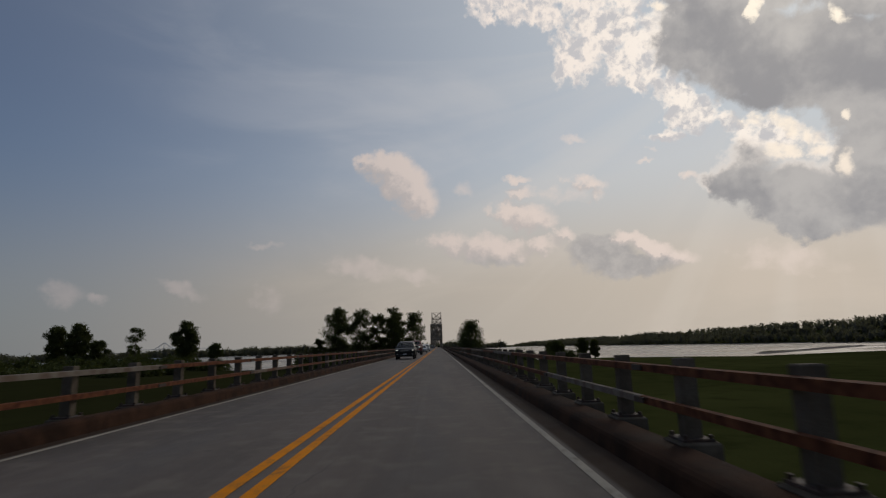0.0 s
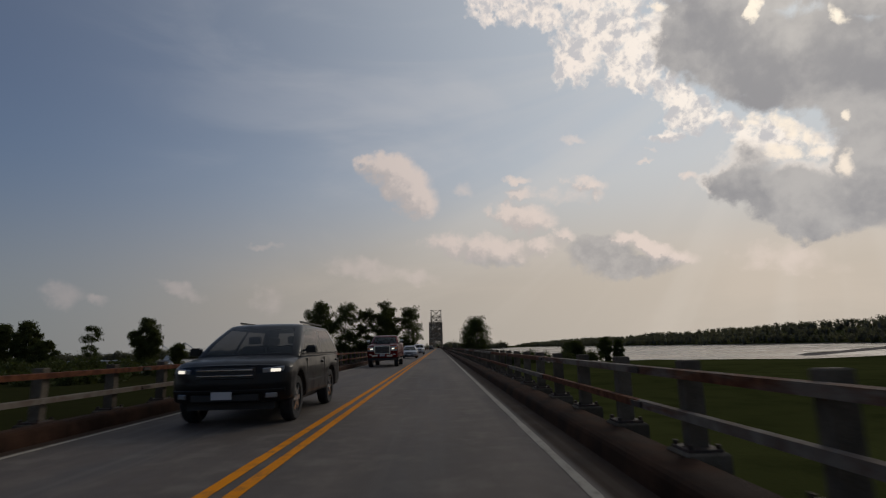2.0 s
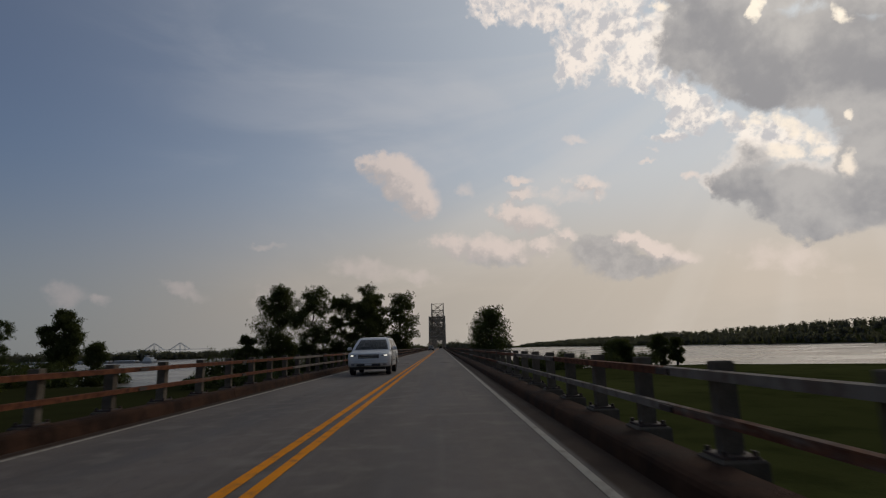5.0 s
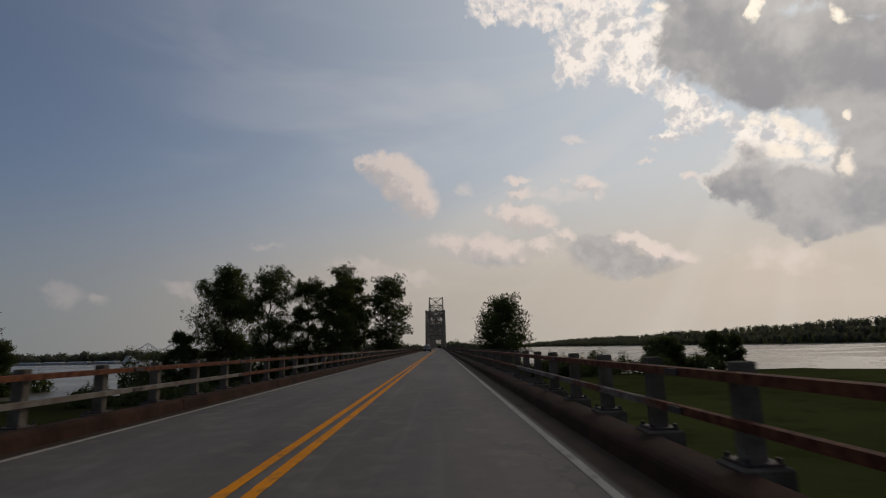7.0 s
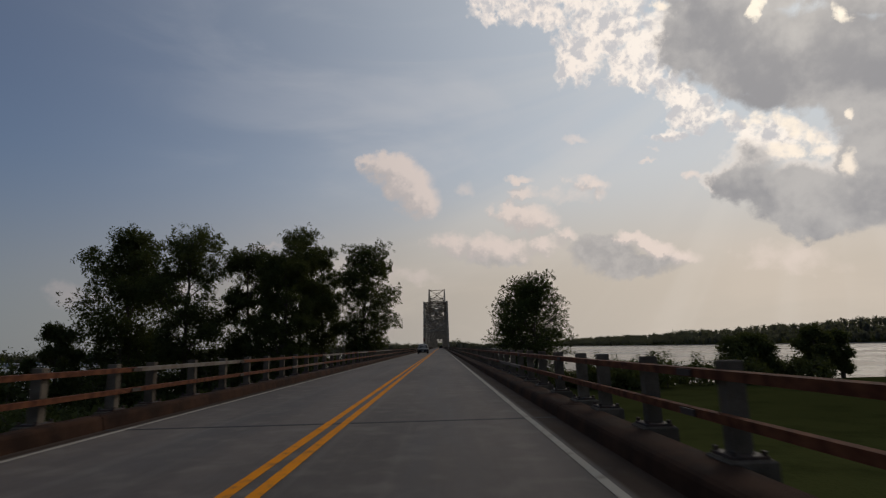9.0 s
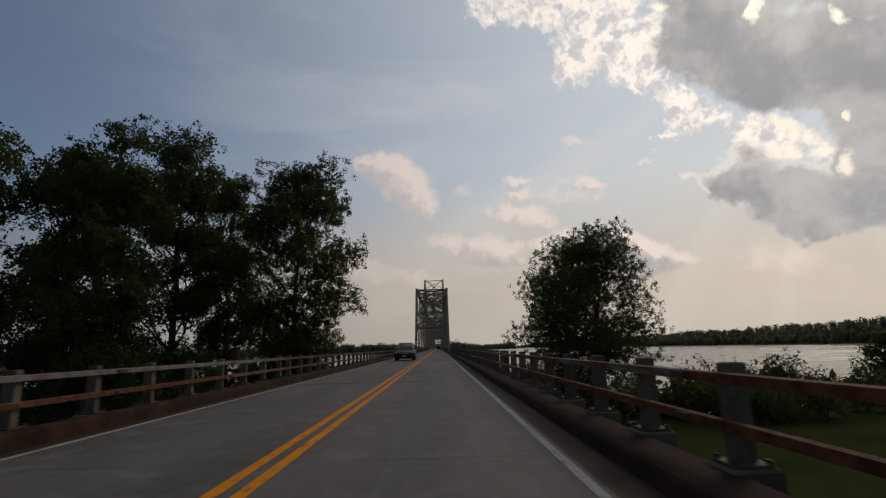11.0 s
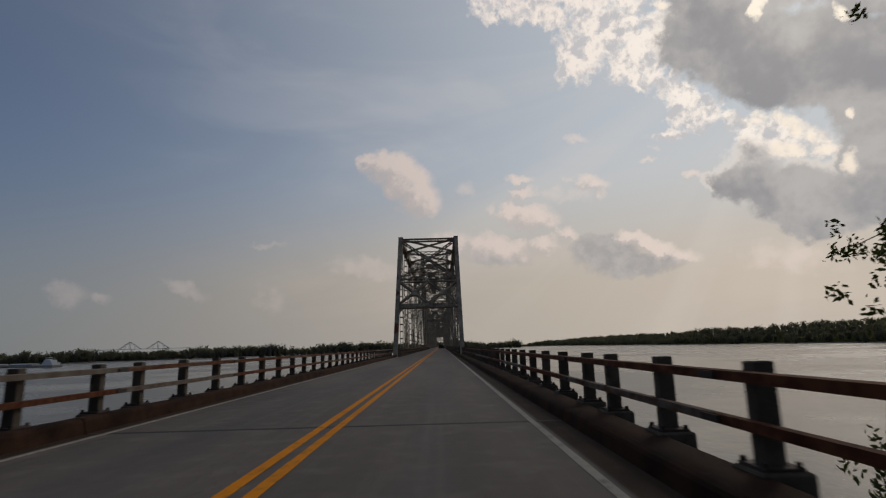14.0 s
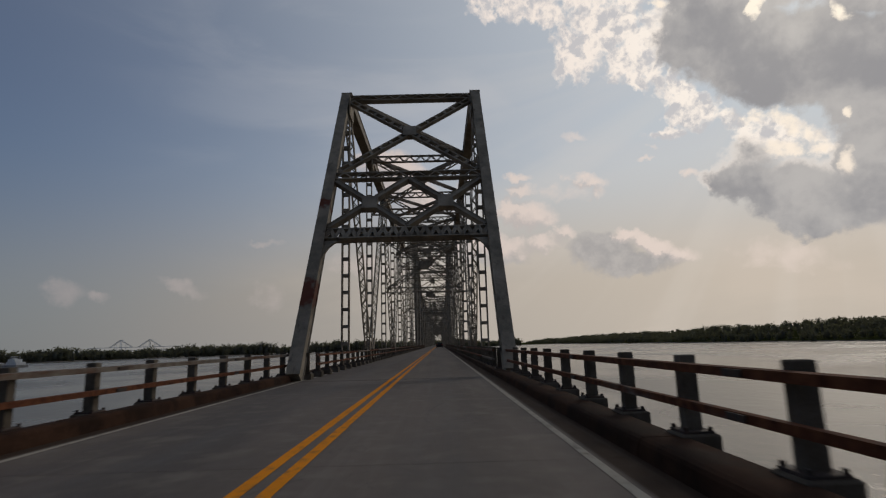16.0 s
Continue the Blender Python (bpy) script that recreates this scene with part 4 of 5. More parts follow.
rng_b = random.Random(5)
spots = [(rng_b.uniform(-74, -12.5), rng_b.uniform(278, 296), rng_b.uniform(2.0, 4.0), rng_b.uniform(6.0, 13.0)) for _ in range(62)]
spots += [(rng_b.uniform(-42, -15), rng_b.uniform(284, 297), rng_b.uniform(2.4, 3.4), rng_b.uniform(8.0, 12.0)) for _ in range(12)]
spots += [(rng_b.uniform(-70, -10), rng_b.uniform(254, 284), rng_b.uniform(2.6, 4.2), rng_b.uniform(2.0, 5.0)) for _ in range(40)]
spots += [(rng_b.uniform(-40.5, -34.5), rng_b.uniform(284, 291), rng_b.uniform(2.2, 3.0), rng_b.uniform(10.0, 14.5)) for _ in range(6)]
scrub("scrub", spots, "dense dark undergrowth below the bank-side trees", M_LEAF, 31, 0.21, 9)
spots = [(rng_b.uniform(-350, -122), rng_b.uniform(280, 336), rng_b.uniform(3, 6), rng_b.uniform(6.5, 11.5)) for _ in range(96)]
spots += [(rng_b.uniform(-300, -112), rng_b.uniform(226, 284), rng_b.uniform(3, 5.5), rng_b.uniform(2.5, 6.0)) for _ in range(80)]
scrub("scrub", spots, "dark river-bank scrub along the grassy flats", M_LEAF, 32, 0.36, 6)
spots = [(rng_b.uniform(12.5, 17), rng_b.uniform(297, 319), rng_b.uniform(2, 3.0), rng_b.uniform(4, 8.0)) for _ in range(18)]
spots += [(rng_b.uniform(17, 29), rng_b.uniform(304, 319), rng_b.uniform(2, 3.0), rng_b.uniform(2.5, 5.0)) for _ in range(18)]
spots += [(rng_b.uniform(7.0, 14), rng_b.uniform(296, 313), rng_b.uniform(1.8, 2.8), rng_b.uniform(5.5, 8.6)) for _ in range(24)]
spots += [(rng_b.uniform(30, 80), rng_b.uniform(302, 320), rng_b.uniform(2.5, 5), rng_b.uniform(4, 8.0)) for _ in range(30)]
scrub("scrub", spots, "dark river-bank scrub beside the bridge", M_LEAF, 33, 0.20, 11)


def woods(name, line, depth, tall, gap, label, seed, blade=1.75, rows=3, uneven=0.6):
    """Far woods: crowns of many large leaf sprays along a bank, with an uneven top."""
    rng = np.random.default_rng(seed)
    pts, core = [], Geo()
    for (x0, y0), (x1, y1) in zip(line[:-1], line[1:]):
        n = max(1, int(math.hypot(x1 - x0, y1 - y0) / gap))
        for i in range(n):
            f = (i + rng.uniform()) / n
            for row in range(rows):
                ux, uy = (y1 - y0), -(x1 - x0)
                l = math.hypot(ux, uy)
                x = x0 + (x1 - x0) * f - ux / l * depth * row / (rows - 1) + rng.normal() * 5
                y = y0 + (y1 - y0) * f - uy / l * depth * row / (rows - 1) + rng.normal() * 5
                stand = noise.noise((x * 0.009, y * 0.009, seed)) + 0.6 * noise.noise((x * 0.035, y * 0.035, seed + 9))
                h = tall * max(0.3, 0.70 + uneven * stand) * rng.uniform(0.74, 1.06) * (1.15 if rng.uniform() > 0.98 else 1.0)
                z = max(ground_z(x, y), WATER_Z)
                r = h * rng.uniform(0.22, 0.46)
                lean = rng.normal(0, 0.8, 2)
                core.tube([(x + lean[0] * q + rng.normal() * 0.8, y + lean[1] * q + rng.normal() * 0.8, z + h * q) for q in (0.02, 0.4, 0.68, 0.84)],
                          [r * q * rng.uniform(0.4, 0.9) for q in (0.75, 0.7, 0.45, 0.12)], 5)
                # three or four uneven lobes to a crown, and a skirt of low growth
                for j in range(rng.integers(3, 5)):
                    c = np.array([x, y, z]) + rng.normal(0, 0.42, 3) * (r, r, 0) + (0, 0, h * rng.uniform(0.42, 0.84))
                    pts.append(c + rng.normal(0, 0.34, (5, 3)) * (r, r, h * 0.24))
                pts.append(np.stack([x + rng.normal(0, r, 5), y + rng.normal(0, r, 5), z + rng.uniform(0.3, h * 0.45, 5)], 1))
    t = thing(name, label, "woods", kind="stuff")
    # both in the leaf colour that has distance haze painted in
    part("inner_crowns", core, M_WOODS_HAZED, t, smooth=True)
    part("leaves", leaves_mesh("leaves", np.concatenate(pts), 4, blade, blade, M_WOODS_HAZED, rng), None, t)


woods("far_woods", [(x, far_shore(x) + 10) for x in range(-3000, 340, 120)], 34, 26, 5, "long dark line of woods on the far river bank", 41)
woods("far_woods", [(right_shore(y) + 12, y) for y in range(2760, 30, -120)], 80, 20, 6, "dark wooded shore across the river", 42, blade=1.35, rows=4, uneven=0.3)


# ------------------------------------------------------------------ distance
# near-white colour and see-through alpha imitate haze in front of the far bridge
M_HAZE_STEEL = material("hazed_steel", speckled(rgb(0.66, 0.68, 0.69), rgb(0.76, 0.78, 0.79), 0.1, 0.8))
M_HAZE_STEEL.node_tree.nodes["Principled BSDF"].inputs["Alpha"].default_value = 0.4
M_BARGE = material("barge_steel", speckled(rgb(0.22, 0.21, 0.2), rgb(0.42, 0.40, 0.37), 0.3, 0.7))
M_BOAT = material("boat_white", speckled(rgb(0.6, 0.6, 0.58), rgb(0.75, 0.75, 0.73), 0.4, 0.5))
M_GLASS_D = material("dark_glass", plain(0.01, 0.012, 0.014, 0.05))

far_bridge = thing("distant_bridge", "steel truss bridge far off across the river, paled by haze", "bridge")
bx, by = -1230, 2530
for k, dx in ((0, -58), (1, 58)):
    for side in (-5, 5):
        part("tower_truss", Geo().bar((bx + dx - 46, by + side, 22), (bx + dx, by + side, 52), 2.0, 2.4, Vector((0, 1, 0))).bar(
            (bx + dx + 46, by + side, 22), (bx + dx, by + side, 52), 2.0, 2.4, Vector((0, 1, 0))).bar((bx + dx, by + side, 0), (bx + dx, by + side, 52), 2.0, 2.4, Vector((0, 1, 0))).bar(
            (bx + dx - 22, by + side, 8), (bx + dx - 22, by + side, 37), 1.4, 1.4, Vector((0, 1, 0))).bar((bx + dx + 22, by + side, 8), (bx + dx + 22, by + side, 37), 1.4, 1.4, Vector((0, 1, 0))), M_HAZE_STEEL, far_bridge)
    part("pier", Geo().box(bx + dx - 4, bx + dx + 4, by - 7, by + 7, -13, 8), M_HAZE_STEEL, far_bridge)
part("deck", Geo().box(bx - 330, bx + 330, by - 5, by + 5, 8, 11), M_HAZE_STEEL, far_bridge)
for side in (-5, 5):
    part("chord", Geo().bar((bx - 190, by + side, 22), (bx + 190, by + side, 22), 1.6, 2.0, Vector((0, 1, 0))), M_HAZE_STEEL, far_bridge)


def barge(x, y, turn):
    b = thing("barge", "long grey steel river barge lying low in the water", "barge", "barges of a tow", at=pose(x, y, WATER_Z, 0, 0, turn))
    hull = Geo().add([(-5, -29, 0.1), (5, -29, 0.1), (5, 29, 0.1), (-5, 29, 0.1), (-5.2, -30, 2.0), (5.2, -30, 2.0), (5.2, 30, 2.0), (-5.2, 30, 2.0)],
                     [(3, 2, 1, 0), (4, 5, 6, 7), (0, 1, 5, 4), (1, 2, 6, 5), (2, 3, 7, 6), (3, 0, 4, 7)])
    part("hull", hull, M_BARGE, b)
    part("coaming", Geo().box(-4, 4, -25, 25, 2.0, 3.4, 0.15), M_BARGE, b)
    for k in range(5):
        part("cover", Geo().prism([(-4.1, 3.4), (4.1, 3.4), (2.8, 4.1), (-2.8, 4.1)], -24.5 + k * 9.9, -24.5 + k * 9.9 + 9.5), M_BOAT, b)


TOW = 61.0
for k in range(5):
    barge(-462 - 55 * k, 905 + 26 * k, TOW)
boat = thing("towboat", "white river towboat pushing a line of barges", "boat", at=pose(-418, 884, WATER_Z, 0, 0, TOW))
part("hull", Geo().box(-5, 5, -14, 14, 0.0, 2.2, 0.3), M_BARGE, boat)
part("deckhouse", Geo().box(-4, 4, -11, 9, 2.2, 5.0), M_BOAT, boat)
part("upper_deckhouse", Geo().box(-3.2, 3.2, -6, 8, 5.0, 7.6), M_BOAT, boat)
part("wheelhouse", Geo().box(-2.4, 2.4, 2, 7, 7.6, 10.2), M_BOAT, boat)
part("window_band", Geo().box(-2.44, 2.44, 1.96, 7.04, 8.5, 9.5), M_GLASS_D, boat)
part("funnel", Geo().tube([(1.5, -4, 7.6), (1.5, -4, 10.4)], [0.5, 0.45], 10), M_BARGE, boat)


# ------------------------------------------------------------------ vehicles
def paint(name, r, g, b):
    def build(t, bsdf):
        p = place(t)
        dust = t.step(t.noise(p, 3.0, 5.0), 0.4, 0.75, 0.0, 0.18)
        t.plug(bsdf, "Base Color", t.mix(dust, rgb(r, g, b), rgb(r * 0.8 + 0.008, g * 0.8 + 0.007, b * 0.8 + 0.006)))
        t.plug(bsdf, "Roughness", t.step(dust, 0.0, 0.18, 0.28, 0.42))
        bsdf.inputs["Metallic"].default_value = 0.1
        bsdf.inputs["Specular IOR Level"].default_value = 0.1
        bsdf.inputs["Coat Weight"].default_value = 0.22
        bsdf.inputs["Coat Roughness"].default_value = 0.06
    return material(name, build)


M_RED = paint("red_paint", 0.105, 0.0022, 0.003)
M_BLACK = paint("black_paint", 0.010, 0.010, 0.011)
M_SILVER = paint("silver_paint", 0.36, 0.37, 0.38)
M_PALE = paint("white_car_paint", 0.55, 0.55, 0.54)
M_GREY = paint("dark_brown_grey_paint", 0.022, 0.018, 0.018)
M_TYRE = material("tyre_rubber", speckled(rgb(0.012, 0.012, 0.012), rgb(0.03, 0.03, 0.03), 8.0, 0.85))
M_CHROME = material("chrome", plain(0.62, 0.62, 0.62, 0.14, 1.0))
M_RIM = material("alloy", plain(0.6, 0.6, 0.61, 0.25, 1.0))
M_DARK_CHROME = material("dark_chrome", plain(0.16, 0.16, 0.165, 0.3, 1.0))
M_AMBER = material("amber_lens", plain(0.55, 0.12, 0.01, 0.25))
M_TRIM = material("black_trim", plain(0.015, 0.015, 0.015, 0.55))


def pane_build(t, bsdf):
    """Thin tinted car glass: mostly clear, with a mirror's shine at a slant."""
    bsdf.inputs["Base Color"].default_value = rgb(0.012, 0.016, 0.016)
    bsdf.inputs["Roughness"].default_value = 0.03
    bsdf.inputs["Specular IOR Level"].default_value = 0.4
    bsdf.inputs["Alpha"].default_value = 0.72


M_PANE = material("car_glass", pane_build)
M_SEAT = material("seat_cloth", speckled(rgb(0.012, 0.011, 0.011), rgb(0.03, 0.028, 0.027), 6.0, 0.9))
M_TAIL = material("tail_red", plain(0.30, 0.01, 0.01, 0.25))
M_PLATE = material("plate", plain(0.5, 0.5, 0.5, 0.5))


def lamp_build(t, bsdf):
    bsdf.inputs["Base Color"].default_value = rgb(0.8, 0.8, 0.78)
    bsdf.inputs["Roughness"].default_value = 0.1
    bsdf.inputs["Emission Color"].default_value = rgb(1.0, 0.93, 0.78)
    bsdf.inputs["Emission Strength"].default_value = 0.9


M_LAMP = material("headlamp_on", lamp_build)
M_LENS = material("headlamp_off", plain(0.35, 0.36, 0.37, 0.12, 0.4))


def inset(outline, d):
    """The outline drawn in by d."""
    n = len(outline)
    area = sum(outline[i][0] * outline[(i + 1) % n][1] - outline[(i + 1) % n][0] * outline[i][1] for i in range(n))
    sgn = 1 if area > 0 else -1
    out = []
    for i in range(n):
        p, a, b = Vector(outline[i]), Vector(outline[i - 1]), Vector(outline[(i + 1) % n])
        e, f = (p - a).normalized(), (b - p).normalized()
        m = Vector((-(e.y + f.y), e.x + f.x)) * sgn
        if m.length < 1e-4:
            m = Vector((-f.y, f.x)) * sgn
        m.normalize()
        c = max(0.35, abs(m.dot(Vector((-f.y, f.x)))))
        out.append(tuple(p + m * (d / c)))
    return out


def bow(p, length, half, front, rear):
    """Rounds nose and tail off in plan."""
    s = min(1.0, abs(p[0]) / half)
    y = p[1] + front * s ** 2.4 * max(0.0, 1 - max(0.0, p[1]) / 1.1) - rear * s ** 2.4 * max(0.0, 1 - max(0.0, length - p[1]) / 0.9)
    return (p[0], y, p[2])


def shell(outline, half, length, front, rear, arches):
    """A body from its side outline (along, up), rounded off towards both flanks, with flared arches."""
    layers = [(half, 0.075), (half - 0.02, 0.035), (half - 0.07, 0.008), (half - 0.16, 0.0)]
    g = Geo()
    rings = [[(-x, *p) for p in inset(outline, d)] for x, d in layers] + [[(x, *p) for p in inset(outline, d)] for x, d in reversed(layers)]
    n = len(outline)
    v = [p for r in rings for p in r]
    f = [(i * n + j, i * n + (j + 1) % n, (i + 1) * n + (j + 1) % n, (i + 1) * n + j) for i in range(len(rings) - 1) for j in range(n)]
    f += [tuple(range(n - 1, -1, -1)), tuple((len(rings) - 1) * n + j for j in range(n))]
    me = g.add(v, f).mesh("body", M_TRIM)
    bm = bmesh.new()
    bm.from_mesh(me)
    bmesh.ops.recalc_face_normals(bm, faces=bm.faces)
    ys, zs = [p[0] for p in outline], [p[1] for p in outline]
    cuts = [((0, q, 0), (0, 1, 0)) for q in np.arange(min(ys) + 0.12, max(ys), 0.22)]
    cuts += [((0, 0, q), (0, 0, 1)) for q in np.arange(min(zs) + 0.1, max(zs), 0.13)]
    cuts += [((q * half, 0, 0), (1, 0, 0)) for q in (-0.75, -0.55, -0.35, -0.12, 0.12, 0.35, 0.55, 0.75)]
    for co, no in cuts:
        bmesh.ops.bisect_plane(bm, geom=bm.verts[:] + bm.edges[:] + bm.faces[:], plane_co=co, plane_no=no)
    zm = min(zs) + 0.62 * (max(zs) - min(zs))
    for p in bm.verts:
        k = 1.0 - 0.05 * max(0.0, (p.co.z - zm) / (max(zs) - zm)) ** 2 - 0.035 * max(0.0, (zm - 0.25 - p.co.z) / (zm - min(zs))) ** 2
        flare = sum(0.028 * math.exp(-((math.hypot(p.co.y - wy, p.co.z - wz) - ar) / 0.07) ** 2) for wy, wz, ar in arches)
        crown = 0.035 * (1 - (p.co.x / half) ** 2) if p.co.z > zm else 0.0
        p.co = (p.co.x * k + (math.copysign(flare, p.co.x) if abs(p.co.x) > half * 0.8 else 0.0), p.co.y, p.co.z + crown - 0.02 * (crown > 0))
        p.co = bow(p.co, length, half, front, rear)
    for q in bm.faces:
        c = q.calc_center_median()
        q.smooth = True
        if any(math.hypot(c.y - wy, c.z - wz) < ar * 1.02 for wy, wz, ar in arches):
            q.material_index = 1
    bm.to_mesh(me)
    bm.free()
    me.materials.append(M_TRIM)
    me.set_sharp_from_angle(angle=radians(38))
    return me


def with_arches(top, z0, wheels, r):
    """Closes an upper profile below, with round wheel arches cut into it."""
    low = []
    for wy, wz in sorted(wheels, reverse=True):
        a0 = math.asin(max(-1, (z0 - wz) / r))
        for i in range(11):
            a = a0 + (math.pi - 2 * a0) * i / 10
            low.append((wy + r * math.cos(a), wz + r * math.sin(a)))
    return top + low


def panel(pts, out, thick=0.012):
    """A flat pane with thickness from its corners; out: the way it faces."""
    o = Vector(out).normalized() * thick
    n = len(pts)
    v = [Vector(p) for p in pts] + [Vector(p) + o for p in pts]
    return Geo().add(v, [tuple(range(n - 1, -1, -1)), tuple(range(n, 2 * n))] + [(i, (i + 1) % n, n + (i + 1) % n, n + i) for i in range(n)])


def wheel_meshes(r, wide):
    prof = [(r * 0.66, -wide / 2), (r * 0.93, -wide / 2), (r, -wide / 2 + 0.04), (r, wide / 2 - 0.04), (r * 0.93, wide / 2), (r * 0.66, wide / 2)]
    n = 28
    g = Geo()
    v = [(x, p * math.cos(k * math.tau / n), p * math.sin(k * math.tau / n)) for k in range(n) for p, x in prof]
    m = len(prof)
    g.add(v, [(k * m + j, k * m + (j + 1) % m, ((k + 1) % n) * m + (j + 1) % m, ((k + 1) % n) * m + j) for k in range(n) for j in range(m)])
    tyre = g.mesh("tyre", M_TYRE)
    h = Geo()
    for s in (-1, 1):
        x = s * (wide / 2 - 0.02)
        h.tube([(x - s * 0.05, 0, 0), (x + s * 0.012, 0, 0)], [r * 0.2, r * 0.14], 12)
        for k in range(6):
            a = k * math.tau / 6
            for da in (-0.13, 0.13):
                h.bar((x, r * 0.12 * math.cos(a), r * 0.12 * math.sin(a)), (x - s * 0.01, r * 0.63 * math.cos(a + da), r * 0.63 * math.sin(a + da)), 0.03, 0.05, Vector((1, 0, 0)))
        ring = [(x, r * q * math.cos(k * math.tau / n), r * q * math.sin(k * math.tau / n)) for k in range(n) for q in (0.61, 0.675)]
        h.add(ring, [(2 * k, 2 * k + 1, 2 * ((k + 1) % n) + 1, 2 * ((k + 1) % n)) for k in range(n)])
    rim = h.mesh("rim", M_RIM)
    d = Geo().tube([(-0.03, 0, 0), (0.03, 0, 0)], [r * 0.64, r * 0.64], 20).mesh("brake_disc", M_TRIM)
    return tyre, rim, d


def strip(x0, x1, y0, y1, z0, z1, length, half, front, rear, n=6):
    """A bar in n steps across, bent round nose or tail like the body."""
    g = Geo()
    c = min(0.012, (y1 - y0) * 0.2, (z1 - z0) * 0.2)
    ring = [(y0, z0 + c), (y0 + c, z0), (y1 - c, z0), (y1, z0 + c), (y1, z1 - c), (y1 - c, z1), (y0 + c, z1), (y0, z1 - c)]
    if x1 < x0:
        x0, x1 = x1, x0
    v = [bow((x0 + (x1 - x0) * i / n, y, z), length, half, front, rear) for i in range(n + 1) for y, z in ring]
    f = [(i * 8 + j, (i + 1) * 8 + j, (i + 1) * 8 + (j + 1) % 8, i * 8 + (j + 1) % 8) for i in range(n) for j in range(8)]
    return g.add(v, f + [tuple(range(8)), tuple(range(n * 8 + 7, n * 8 - 1, -1))])


def cabin_grid(cabin):
    """The cabin's skin: levels from belt to roof, each a rounded loop."""
    yb0, yb1, yr0, yr1, zb, zr, hb, hr = cabin
    rows = []
    levels = [0.0, 0.08, 0.2, 0.35, 0.5, 0.65, 0.78, 0.88, 0.95, 1.0]
    for f in levels:
        y0 = yb0 + (yr0 - yb0) * (0.8 * f + 0.2 * f * f)
        y1 = yb1 + (yr1 - yb1) * (0.75 * f + 0.25 * f * f)
        h = hb + (hr - hb) * (0.6 * f + 0.4 * f * f)
        rows.append((y0, y1, h, zb - 0.05 + (zr - zb) * (f ** 0.96), 0.16))
    for d, dz in ((0.06, 0.022), (0.16, 0.045), (0.36, 0.062)):
        rows.append((yr0 + d * 1.5, yr1 - d * 1.3, hr - d, zr - 0.05 + dz, 0.16))
    out, keys = [], []
    for y0, y1, h, z, r in rows:
        ring, keys = [], []
        r = min(r, h * 0.45)
        bulge = lambda q: 0.10 * (1 - q * q)

        def corner(cx, cy, a0):
            for k in range(4):
                a = a0 + (k + 0.5) / 4 * math.pi / 2
                ring.append((cx + r * math.cos(a), cy + r * math.sin(a), z)), keys.append(("corner", 0))

        for k in range(12):                                   # front, from left to right
            q = -1 + (k + 0.0) / 6
            ring.append((q * (h - r), y0 - bulge(q) + 0.0, z)), keys.append(("front", k / 12))
        corner(h - r, y0 + r, -math.pi / 2)
        for k in range(24):                                   # right flank, backwards
            ring.append((h, y0 + r + (y1 - y0 - 2 * r) * k / 24, z)), keys.append(("right", k / 24))
        corner(h - r, y1 - r, 0.0)
        for k in range(12):
            q = 1 - k / 6
            ring.append((q * (h - r), y1 + bulge(q) * 0.4, z)), keys.append(("rear", k / 12))
        corner(-h + r, y1 - r, math.pi / 2)
        for k in range(24):
            ring.append((-h, y1 - r - (y1 - y0 - 2 * r) * k / 24, z)), keys.append(("left", 1 - (k + 1) / 24))
        corner(-h + r, y0 + r, math.pi)
        out.append(ring)
    return out, keys, len(levels)


